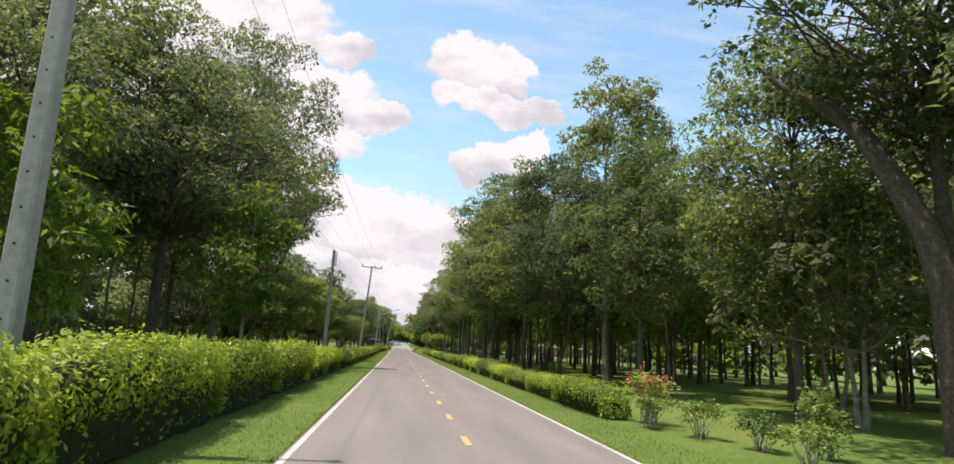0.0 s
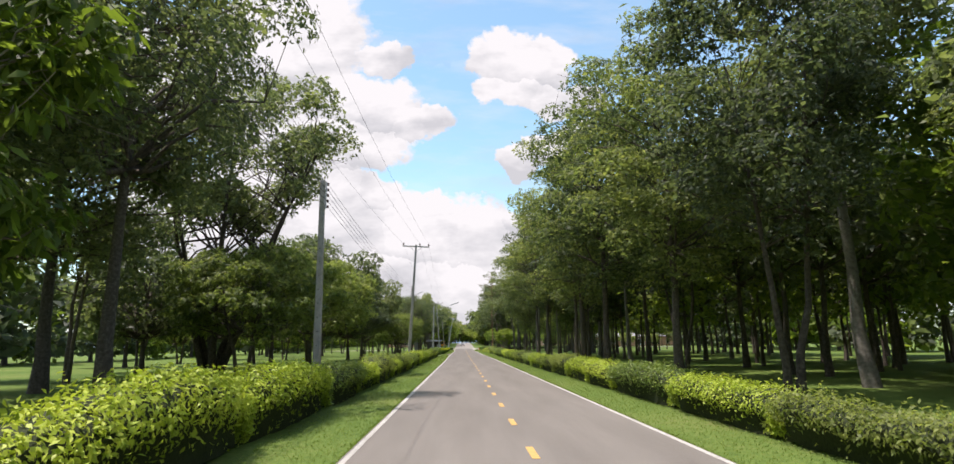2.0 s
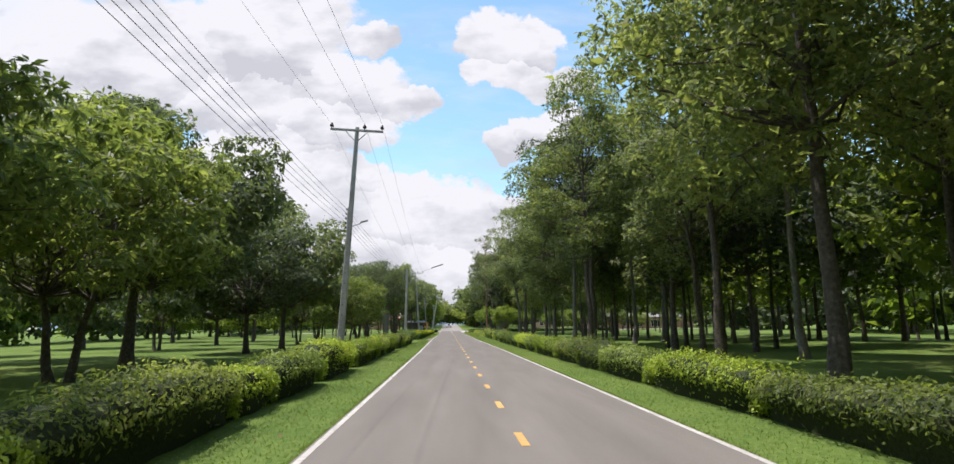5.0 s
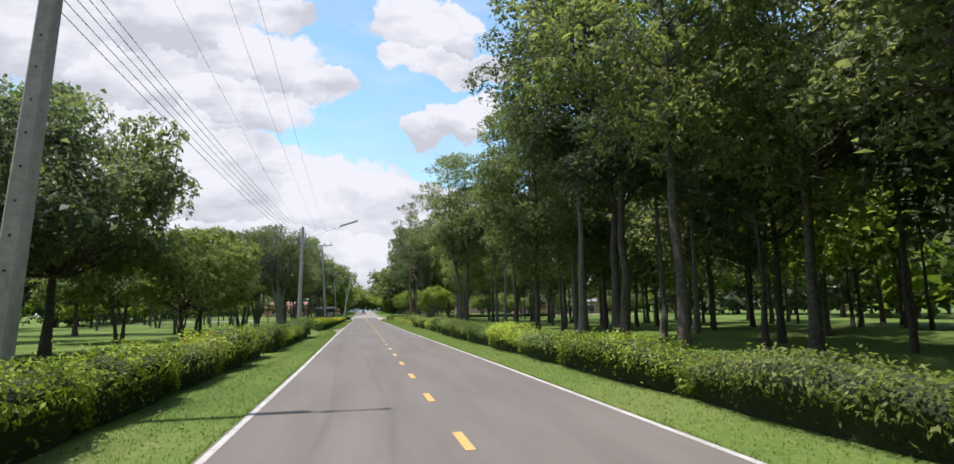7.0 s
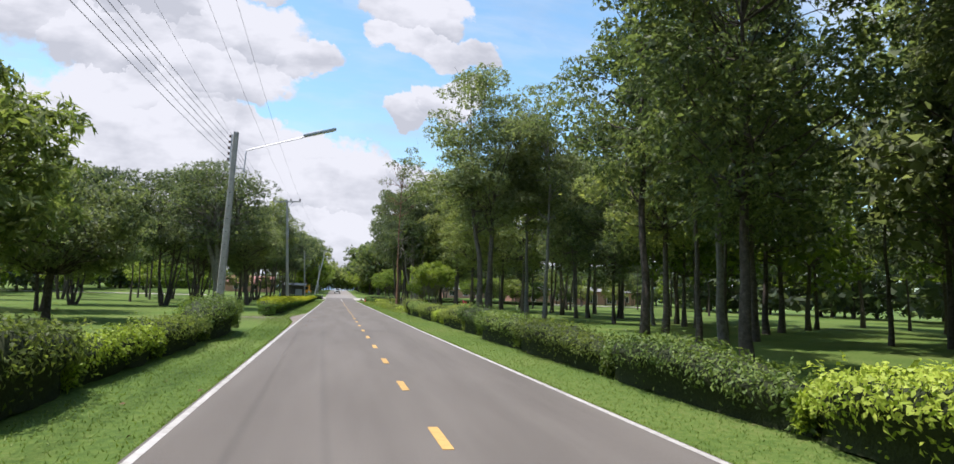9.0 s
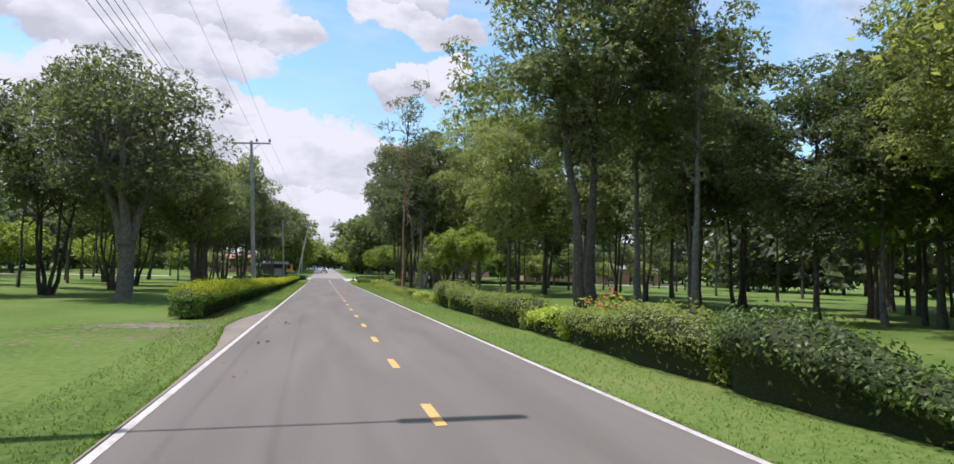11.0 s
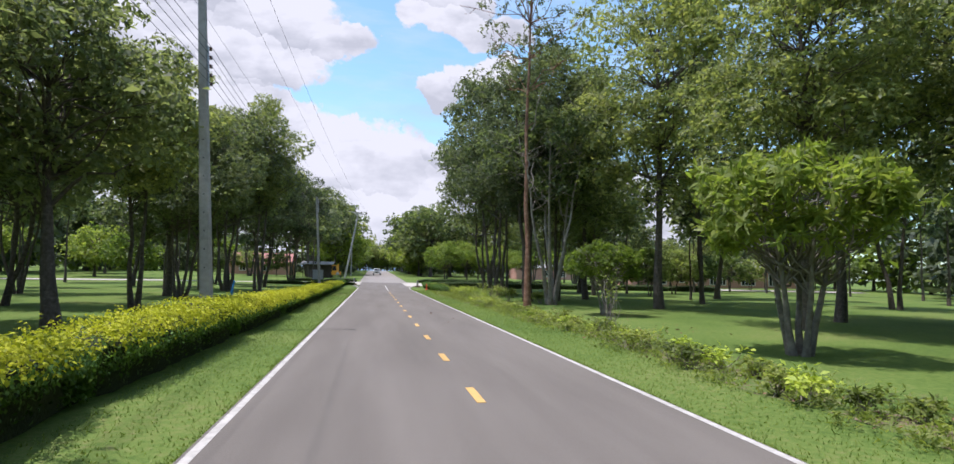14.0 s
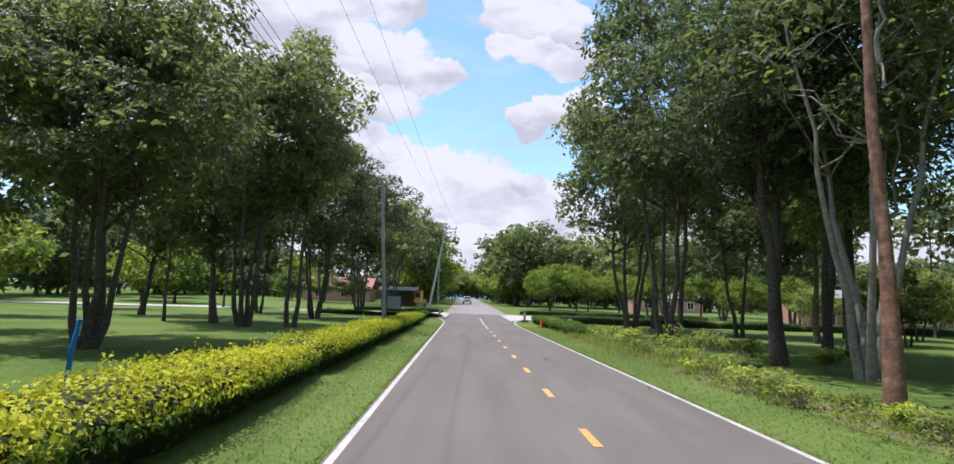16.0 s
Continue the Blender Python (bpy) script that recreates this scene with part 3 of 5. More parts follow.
def tree_kind(key, bark, leaf_mat, label, category="tree", rear=0, **kw):
    """A kind of tree; rear: leaves of a plainer build for those that stand far from the road."""
    front = kw
    trunk, crown = tree_meshes(key, **kw)
    trunk.materials.append(bark)
    crown.materials.append(leaf_mat)
    KINDS[key] = (trunk, crown, label, category)
    for tag, rear in (("_rear", rear), ("_far", rear * 0.45)) if rear else ():
        rear = int(rear)
        kw = dict(front)
        grow = (kw["leaves"] / rear) ** 0.5 * 0.95
        kw.update(leaves=rear, leaf=(kw["leaf"][0] * grow, kw["leaf"][1] * grow), twigs=0, sides=6, core=1.0)
        trunk, crown = tree_meshes(key + tag, **kw)
        trunk.materials.append(bark)
        crown.materials.append(leaf_mat)
        KINDS[key + tag] = (trunk, crown, label, category)


def plant(key, x, y, turn=0.0, size=1.0, group="", tall=1.0, label=""):
    build = "_far" if abs(x) >= 29 or y > 255 else "_rear" if abs(x) >= 22 else ""
    trunk, crown, text, category = KINDS[key + build if key + build in KINDS else key]
    z = float(ground_height(np.float64(x), np.float64(y))) - 0.03
    ob = thing("tree", Matrix.LocRotScale((x, y, z), Euler((0, 0, radians(turn))), (size, size, size * tall)), label or text, category, group)
    link_mesh("trunk", trunk, None, ob)
    link_mesh("crown", crown, None, ob)
    return ob


tree_kind("forest_a", BARK_DARK, LEAF_MID, "tall tree with a dark straight trunk and dense green crown", rear=5600, seed=11, height=19, crown_from=4.5, radius=5.4, trunk_r=0.21, leaves=28688, leaf=(0.206, 0.095), clumps=86, top="tall", clump_r=1.21)
tree_kind("forest_b", BARK_DARK, LEAF_DARK, "tall tree with a dark forked trunk and deep green crown", rear=5600, seed=12, height=18, crown_from=5.0, radius=5.2, trunk_r=0.2, leaves=27000, leaf=(0.206, 0.095), clumps=82, top="tall", stems=2, clump_r=1.16)
tree_kind("forest_c", BARK_DARK, LEAF_MID, "tall slender tree with a ragged mid-green crown", rear=5600, seed=13, height=20.5, crown_from=6.0, radius=4.8, trunk_r=0.2, leaves=23625, leaf=(0.206, 0.087), clumps=70, top="tall", clump_r=1.11, droop=0.5)
tree_kind("forest_d", BARK_GREY, LEAF_OLIVE, "tall tree with pale trunk and thin olive crown", rear=4500, seed=14, height=21, crown_from=8, radius=3.8, trunk_r=0.2, leaves=13500, leaf=(0.258, 0.110), clumps=52, top="tall", clump_r=1.1, bare=0.05)
tree_kind("big_dark", BARK_DARK, LEAF_DARK, "large spreading tree with a heavy dark crown", rear=5600, seed=21, height=19, crown_from=4.2, radius=6.2, trunk_r=0.32, leaves=41850, leaf=(0.200, 0.091), clumps=122, top="dome", stems=1, clump_r=1.25)
tree_kind("open_tree", BARK_DARK, LEAF_DARK, "tall tree with an open airy crown on forked bare limbs", seed=22, height=17, crown_from=7.6, radius=5.8, trunk_r=0.24, leaves=25000, leaf=(0.225, 0.105), clumps=130, top="umbrella", stems=7, spread=1.5, clump_r=0.95, bare=0.0, hollow=0.66, lean=(1.3, -0.5), twigs=2)
tree_kind("round_a", BARK_DARK, LEAF_ROUND, "low round-crowned tree with dense glossy foliage", rear=5600, seed=31, height=8.2, crown_from=2.0, radius=4.6, trunk_r=0.2, leaves=21000, leaf=(0.30, 0.088), clumps=106, top="dome", stems=2, clump_r=0.97, hollow=0.6, lobe=0.35, fan=9, core=1.1)
tree_kind("round_b", BARK_DARK, LEAF_DARK, "round-crowned shade tree with a short dark trunk", rear=5600, seed=32, height=9.4, crown_from=2.4, radius=5.0, trunk_r=0.22, leaves=26250, leaf=(0.230, 0.113), clumps=106, top="dome", stems=1, clump_r=1.01, hollow=0.6, lobe=0.35)
tree_kind("park_a", BARK_DARK, LEAF_DARK, "park tree with a cluster of dark stems and full crown", rear=5600, seed=41, height=13.2, crown_from=4.4, radius=4.4, trunk_r=0.17, leaves=19575, leaf=(0.232, 0.109), clumps=86, top="dome", stems=4, spread=0.7, clump_r=1.06)
tree_kind("park_b", BARK_DARK, LEAF_DARK, "park tree with a leaning dark trunk and layered crown", rear=5600, seed=42, height=11.5, crown_from=4.0, radius=4.2, trunk_r=0.24, leaves=18125, leaf=(0.240, 0.109), clumps=77, top="umbrella", lean=(0.8, -0.4), clump_r=1.06)
tree_kind("park_c", BARK_DARK, LEAF_MID, "slim park tree with two stems and uneven crown", rear=5600, seed=43, height=14, crown_from=5.5, radius=3.6, trunk_r=0.18, leaves=15950, leaf=(0.232, 0.109), clumps=66, top="tall", stems=2, clump_r=1.01)
tree_kind("lime", BARK_DARK, LEAF_LIME, "small bright lime-green shade tree with flat-topped crown", seed=51, height=7.4, crown_from=1.9, radius=3.9, trunk_r=0.16, leaves=8500, leaf=(0.28, 0.13), clumps=70, top="dome", clump_r=0.95, lobe=0.4)
tree_kind("frangipani", BARK_GREY, LEAF_LIME, "frangipani with grey forked stems and long bright leaves", "tree", seed=52, height=5.1, crown_from=2.5, radius=2.55, trunk_r=0.15, leaves=6500, leaf=(0.34, 0.10), clumps=130, top="dome", stems=5, spread=0.9, clump_r=0.5, hollow=0.72, droop=0.0, lobe=0.3, core=1.0, fan=10)
tree_kind("thin_tall", BARK_RED, LEAF_OLIVE, "tall thin tree with peeling red-brown bark and sparse feathery top", seed=64, height=21.5, crown_from=9.5, radius=4.0, trunk_r=0.165, leaves=2900, leaf=(0.24, 0.10), clumps=44, top="umbrella", clump_r=0.75, bare=0.12, hollow=0.35, twigs=3, core=1.3)
tree_kind("white_stem", BARK_PALE, LEAF_MID, "tree with a fan of pale smooth stems and thin crown", seed=62, height=13, crown_from=6.5, radius=4.2, trunk_r=0.19, leaves=7500, leaf=(0.3, 0.12), clumps=60, top="umbrella", stems=5, spread=1.15, clump_r=1.05, hollow=0.4)
tree_kind("far_tree", BARK_DARK, LEAF_MID, "broad green tree beside the far road", seed=71, height=13, crown_from=2.0, radius=5.5, trunk_r=0.3, leaves=2500, leaf=(0.7, 0.38), clumps=60, top="dome", clump_r=1.6, twigs=0, sides=6)
tree_kind("far_light", BARK_DARK, LEAF_LIME, "light green tree beside the far road", seed=72, height=10, crown_from=1.6, radius=5.0, trunk_r=0.25, leaves=2300, leaf=(0.68, 0.36), clumps=55, top="dome", clump_r=1.5, twigs=0, sides=6)
tree_kind("back_tree", BARK_DARK, LEAF_DARK, "dark trunked plantation tree deep in the stand", seed=73, height=16, crown_from=4.5, radius=4.6, trunk_r=0.2, leaves=3200, leaf=(0.5, 0.26), clumps=50, top="tall", clump_r=1.7, twigs=0, sides=6)

tree_kind("young_tree", BARK_DARK, LEAF_DARK, "thin dark-stemmed young tree in the stand", seed=74, height=14, crown_from=6.5, radius=2.8, trunk_r=0.13, leaves=800, leaf=(0.66, 0.33), clumps=26, top="tall", clump_r=1.3, twigs=0, sides=6)
tree_kind("belt_tree", BARK_DARK, LEAF_DARK, "dense bushy tree of the far belt, leafy to the ground", seed=75, height=11, crown_from=0.2, radius=5.2, trunk_r=0.25, leaves=700, leaf=(1.08, 0.6), clumps=30, top="dome", clump_r=2.3, twigs=0, sides=5, hollow=0.5)
tree_kind("belt_light", BARK_DARK, LEAF_LIME, "light green bushy tree of the far belt", seed=76, height=8.5, crown_from=0.2, radius=4.8, trunk_r=0.2, leaves=700, leaf=(1.08, 0.6), clumps=30, top="dome", clump_r=2.2, twigs=0, sides=5, hollow=0.5)
tree_kind("spray_tree", BARK_PALE, LEAF_LIME, "slim tree with bright hanging sprays of young leaves", seed=77, height=9.0, crown_from=1.8, radius=2.0, trunk_r=0.10, leaves=3200, leaf=(0.34, 0.11), clumps=48, top="tall", clump_r=0.75, hollow=0.35, droop=0.6)
tree_kind("olive_bush", BARK_PALE, LEAF_OLIVE, "bushy small tree with sunlit olive foliage", seed=78, height=8.0, crown_from=1.6, radius=3.4, trunk_r=0.14, leaves=7000, leaf=(0.26, 0.12), clumps=65, top="dome", clump_r=0.95, stems=2, hollow=0.5)
tree_kind("pale_giant", BARK_GREY, LEAF_DARK, "old tree with a thick grey twisted trunk and wide dark crown", seed=79, height=13.5, crown_from=4.6, radius=5.2, trunk_r=0.42, leaves=22000, leaf=(0.213, 0.100), clumps=134, top="umbrella", stems=5, spread=0.8, lean=(0.3, -0.4), clump_r=1.11, hollow=0.4, lobe=0.4, bole=3.7)

tree_kind("fork_tree", BARK_DARK, LEAF_DARK, "big tree with a forked dark trunk and broad dark crown", seed=81, height=18.5, crown_from=6.2, radius=5.1, trunk_r=0.33, leaves=37000, leaf=(0.210, 0.086), clumps=93, top="umbrella", stems=2, spread=0.5, lean=(-0.6, 0.2), clump_r=1.21, hollow=0.35)
tree_kind("back_light", BARK_DARK, LEAF_LIME, "sunlit light green tree deep in the stand", seed=82, height=14.5, crown_from=3.0, radius=4.6, trunk_r=0.2, leaves=3000, leaf=(0.5, 0.25), clumps=50, top="tall", clump_r=1.6, twigs=0, sides=6)
tree_kind("arch_tree", BARK_DARK, LEAF_MID, "big tree with a leaning trunk and long arching limbs", seed=80, height=15.5, crown_from=7.6, radius=5.4, trunk_r=0.30, leaves=19000, leaf=(0.213, 0.099), clumps=112, top="umbrella", stems=1, lean=(0.5, 0.6), clump_r=0.91, hollow=0.5)

# right-hand stand along the road
rng = np.random.default_rng(101)
FOREST = "trees of the roadside stand"
STAND_NEAR = [
    (10.5, 4, "big_dark", 0.9), (11.7, 12.5, "arch_tree", 1.0), (12.4, 19.5, "forest_a", 0.78), (10.7, 29.5, "forest_a", 0.77), (14.8, 35, "forest_c", 0.64),
    (9.4, 41, "forest_b", 0.92), (14.4, 44.5, "forest_d", 1.26), (9.0, 50, "forest_a", 0.98), (16.5, 54, "forest_c", 0.88), (7.9, 59, "forest_a", 1.04)]
STAND_FAR = [
    (14.0, 63, "forest_b", 1.0), (8.3, 69, "forest_a", 1.08), (14.4, 72, "forest_c", 1.0), (9.6, 78, "forest_c", 0.98), (16.0, 83, "forest_d", 1.0), (12.6, 86.5, "forest_b", 1.0),
    (7.8, 92.3, "forest_c", 0.92), (14.0, 94.5, "forest_a", 1.0), (10.2, 101.9, "fork_tree", 1.0), (9.4, 104.8, "forest_d", 0.95), (15.5, 108, "forest_d", 0.9),
    (19.0, 110.5, "forest_d", 0.85), (8.9, 110.2, "forest_a", 0.73), (8.8, 115.3, "forest_c", 0.8), (14.5, 119, "forest_d", 0.85), (17.5, 121, "forest_a", 0.9), (15.8, 125.8, "forest_a", 0.9), (19.0, 131, "forest_c", 0.72),
    (21.5, 137, "forest_d", 0.62), (14.1, 144, "forest_d", 0.85), (13.8, 139.1, "forest_d", 0.8), (20.5, 149, "forest_b", 0.95), (18.6, 137.5, "forest_a", 0.6)]
for x, y, k, s in STAND_NEAR + STAND_FAR:
    turn = float(rng.uniform(0, 360))
    ob = plant(k, x, y, turn=0.0 if k == "arch_tree" else turn, size=s, group=FOREST)
    if k == "arch_tree":
        # heavy limb that rises beside the trunk and bows over towards the road
        bow = np.array([(-0.05, 0.1, -0.2), (-0.1, 0.1, 2.0), (-0.2, 0.1, 3.8), (-0.35, 0.35, 5.3), (-0.65, 0.9, 6.8), (-0.95, 1.5, 8.2), (-1.5, 2.1, 9.2), (-2.4, 2.5, 9.7), (-3.0, 2.9, 10.6)])
        link_mesh("limb", mesh_arrays("limb", *tube_arrays(bow, np.array([0.44, 0.38, 0.35, 0.31, 0.28, 0.25, 0.20, 0.14, 0.05]), 10)), BARK_DARK, ob)
# deep rows of the stand
for row, x0 in enumerate((18.5, 23.0, 27.5, 32.0, 37.0, 42.5)):
    for j in range(14):
        y = -4 + j * 11.5 + 4.0 * (row % 3) + float(rng.uniform(-2, 2))
        if row == 0 and not 30 < y < 112:
            continue
        plant(("back_tree", "back_light")[(j + row) % 3 == 1], x0 + float(rng.uniform(-1.5, 1.5)), y, turn=float(rng.uniform(0, 360)), size=float(rng.uniform(0.8, 1.05)), group=FOREST)

# left-hand big trees, then the round ones
LEFT = "large trees beyond the hedge"
for x, y, k, s, t in [(-19.0, 2, "big_dark", 0.95, 10), (-20.2, 13, "big_dark", 0.92, 130), (-18.9, 25.0, "big_dark", 0.95, 220), (-15.4, 36, "big_dark", 1.1, 300),
                      (-19, 48, "big_dark", 0.9, 60), (-18.0, 63.2, "open_tree", 1.25, 0), (-23, 8, "forest_a", 0.9, 15), (-20, 33, "forest_a", 1.2, 200), (-23, 56, "forest_b", 0.9, 100), (-21.8, 19, "forest_b", 0.95, 250), (-27, 71, "forest_b", 0.8, 40), (-31, 57, "forest_a", 0.85, 170), (-26, 46, "forest_b", 0.9, 310)]:
    plant(k, x, y, turn=t, size=s, group=LEFT)
plant("big_dark", -14.6, 45.0, turn=120, size=0.86, tall=1.55, group=LEFT)
ROUND = "round-crowned trees on the lawn"
for x, y, k, s, t in [(-14.5, 59, "round_a", 0.95, 0), (-15.5, 68, "round_a", 1.15, 80), (-14.5, 76.5, "round_a", 1.15, 160), (-17.2, 86, "round_b", 1.38, 230),
                      (-23, 64, "round_b", 0.9, 30), (-24, 78, "round_a", 1.0, 60), (-25, 92, "round_b", 1.0, 90), (-26, 108, "round_a", 1.0, 120),
                      (-10.5, 111.6, "round_a", 0.78, 150), (-17, 120, "round_a", 0.9, 40), (-14, 128, "round_b", 0.75, 210), (-18.5, 138, "round_a", 0.95, 290), (-27, 124, "round_b", 1.0, 20), (-28, 140, "round_b", 1.05, 350),
                      (-35, 84, "round_b", 1.0, 10), (-37, 100, "round_a", 1.0, 44), (-38, 118, "round_b", 1.0, 71), (-38, 138, "round_a", 1.1, 99)]:
    plant(k, x, y, turn=t, size=s, group=ROUND)
plant("round_b", -15.4, 98.5, turn=20, size=0.97, tall=1.04, group=ROUND)
plant("round_b", -15.0, 106.2, turn=215, size=1.04, tall=1.2, group=ROUND)
PARK = "park trees on the lawn"
LAWN_NEAR = [(-10.8, 150.2, "pale_giant", 0.9, 200), (-16.0, 155, "park_a", 0.95, 20), (-15.6, 164.5, "park_a", 0.9, 100), (-10.6, 166.4, "park_b", 0.92, 180), (-11.6, 175.2, "park_c", 0.85, 120),
                      (-17.5, 176.5, "park_a", 0.95, 250), (-13.0, 186, "park_a", 0.9, 10), (-14.9, 189.6, "park_b", 1.0, 300), (-13.9, 201.5, "park_a", 1.2, 150),
                      (-16.7, 204.4, "park_b", 0.95, 170)]
LAWN_FAR = [(-24, 190, "park_a", 1.0, 75), (-25.6, 213, "park_b", 1.0, 20), (-13.5, 216, "park_a", 1.1, 210), (-20, 222, "park_c", 0.95, 310), (-12, 228, "park_a", 1.1, 140), (-30, 170, "park_a", 1.0, 50),
                      (-22, 152, "park_a", 0.9, 10), (-31, 204, "park_c", 0.9, 66),
                      (-13, 262, "park_a", 1.3, 0), (-15, 275, "park_a", 1.35, 90), (-11, 290, "park_a", 1.35, 180), (-17, 302, "park_c", 1.3, 270), (-25, 268, "park_a", 1.1, 33)]
for x, y, k, s, t in LAWN_NEAR + LAWN_FAR:
    plant(k, x, y, turn=t, size=s, group=PARK)
for x, y, k, s, t in [(22.5, 158, "forest_b", 0.85, 0), (14.8, 167.6, "forest_a", 0.97, 60), (19.5, 171.4, "forest_a", 1.06, 140), (24.6, 166.8, "forest_b", 0.95, 15), (19.3, 162.0, "forest_a", 0.98, 200), (15.5, 181, "forest_a", 1.22, 77), (11.8, 190, "forest_b", 1.1, 15), (22.5, 188, "forest_b", 1.12, 200), (15.6, 194, "forest_a", 1.12, 20),
                      (20.5, 205, "forest_c", 0.9, 340), (17.6, 209.3, "forest_b", 0.95, 150), (21.5, 212, "park_b", 1.1, 45), (14.6, 219, "forest_c", 0.85, 210), (30, 166, "forest_a", 1.0, 70), (33, 182, "forest_b", 1.1, 130), (31, 200, "park_b", 1.15, 10), (26.5, 251, "park_a", 1.1, 40), (33, 247, "park_a", 1.05, 120), (40, 243, "park_a", 1.1, 250), (26, 152, "park_c", 1.05, 80), (11.0, 213, "park_a", 1.35, 30)]:
    plant(k, x, y, turn=t, size=s, group=PARK)
plant("park_c", -11.6, 202.4, turn=200, size=0.98, tall=1.3, group=PARK)
plant("park_a", 9.3, 199.6, turn=150, size=1.25, tall=1.18, group=PARK)
plant("fork_tree", 9.8, 140.7, turn=0, size=1.02, group=FOREST, label="big tree with a thick forked trunk and heavy dark crown")
plant("fork_tree", 9.4, 188.6, turn=20, size=0.88, group=PARK)
slim = plant("thin_tall", 7.0, 179.8, turn=40, tall=1.06)
for a, z, n in ((0.3, 6.3, 1.6), (3.3, 6.8, 2.0), (4.6, 9.5, 2.4)):
    twig = wander(rng, (math.cos(a) * 0.1, math.sin(a) * 0.1, z), (math.cos(a) * n * 0.5, math.sin(a) * n * 0.5, z + n), 6, 0.4)
    link_mesh("dead_branch", mesh_arrays("dead_branch", *tube_arrays(twig, np.linspace(0.05, 0.012, 6), 5)), BARK_PALE, slim, "bare bleached branch")
plant("white_stem", 9.9, 184.8, turn=10)
plant("frangipani", 8.8, 160.4, turn=30, size=0.9, tall=1.08)
plant("frangipani", 9.5, 174.6, turn=200, size=0.66)
AVENUE = "lime-green trees past the junction"
for x, y, s in [(12, 262, 1.0), (17, 266, 1.05), (23, 262, 0.95), (29, 267, 1.0), (14, 275, 1.1), (36, 262, 1.0), (21, 276, 1.0), (43, 266, 1.0), (30, 235, 0.75), (37, 236, 0.8)]:
    plant("lime", x, y, turn=float(rng.uniform(0, 360)), size=s, group=AVENUE)
FAR = "trees along the far road"
for j in range(9):
    plant("far_tree", 11 + 6.2 * j + float(rng.uniform(-1.5, 1.5)), 301 + float(rng.uniform(-3, 3)), turn=float(rng.uniform(0, 360)), size=float(rng.uniform(1.0, 1.3)), group=FAR)
for j in range(11):
    y = 292 + 13 * j
    for sx in (-1, 1):
        k = ("far_light", "far_tree")[(j + (sx > 0)) % 2]
        plant(k, sx * (9.5 + float(rng.uniform(-1, 3))), y + float(rng.uniform(-3, 3)), turn=float(rng.uniform(0, 360)), size=float(rng.uniform(0.85, 1.15)) * (1.3 if j < 5 else 1.0), group=FAR)
for j in range(9):
    plant(("far_light", "far_tree")[j % 2], -20 + 5 * j, 436 + float(rng.uniform(-6, 6)), turn=float(rng.uniform(0, 360)), size=float(rng.uniform(0.9, 1.2)), group=FAR)
def joined_trees(name, label, spots):
    """Many far trees in one mesh, too far off to tell apart."""
    vs, fs, mats, n = [], [], [], 0
    slots = []
    for key, x, y, turn, size in spots:
        z = float(ground_height(np.float64(x), np.float64(y))) - 0.03
        c, sn = math.cos(turn) * size, math.sin(turn) * size
        for me in KINDS[key][:2]:
            v = np.empty(len(me.vertices) * 3, np.float32)
            me.vertices.foreach_get("co", v)
            v = v.reshape(-1, 3)
            f = np.empty(len(me.loops), np.int32)
            me.loops.foreach_get("vertex_index", f)
            f = f.reshape(-1, 4)
            vs.append(np.stack([v[:, 0] * c - v[:, 1] * sn + x, v[:, 0] * sn + v[:, 1] * c + y, v[:, 2] * size + z], -1))
            fs.append(f + n)
            n += len(v)
            m = me.materials[0]
            if m not in slots:
                slots.append(m)
            mats.append(np.full(len(f), slots.index(m), np.int32))
    me = mesh_arrays(name, np.concatenate(vs), np.concatenate(fs))
    for m in slots:
        me.materials.append(m)
    me.polygons.foreach_set("material_index", np.concatenate(mats))
    return tagged(new(name, me), label, "trees", kind="stuff")


spots = []
for j in range(70):
    y = -30 + j * 6.5
    k = ("belt_tree", "belt_light", "belt_tree", "belt_tree")[j % 4]
    spots.append((k, -58 - float(rng.uniform(0, 7)), y, float(rng.uniform(0, 6)), float(rng.uniform(1.0, 1.35))))
    spots.append((k, (60 if y < 150 else 84) + float(rng.uniform(0, 7)), y, float(rng.uniform(0, 6)), float(rng.uniform(0.9, 1.3))))
for j in range(24):
    spots.append((("belt_tree", "belt_light")[j % 3 == 1], -100 + 8.5 * j, (318 if abs(-100 + 8.5 * j) > 22 else 452) + float(rng.uniform(-5, 5)), float(rng.uniform(0, 6)), float(rng.uniform(0.9, 1.25))))
for j in range(10):
    spots.append(("belt_tree", 72 + float(rng.uniform(0, 5)), 150 + 7.0 * j, float(rng.uniform(0, 6)), float(rng.uniform(1.0, 1.35))))
for j in range(12):
    spots.append((("belt_tree", "belt_light")[j % 2], -30 + 6.5 * j, 470 + float(rng.uniform(-5, 5)), float(rng.uniform(0, 6)), float(rng.uniform(1.0, 1.4))))
for j in range(15):
    spots.append((("belt_tree", "belt_light")[j % 3 == 0], 9 + 4.6 * j, 306 + float(rng.uniform(-3, 3)), float(rng.uniform(0, 6)), float(rng.uniform(0.42, 0.6))))
    spots.append((("belt_tree", "belt_light")[j % 3 == 1], -9 - 4.6 * j, 304 + float(rng.uniform(-3, 3)), float(rng.uniform(0, 6)), float(rng.uniform(0.42, 0.6))))
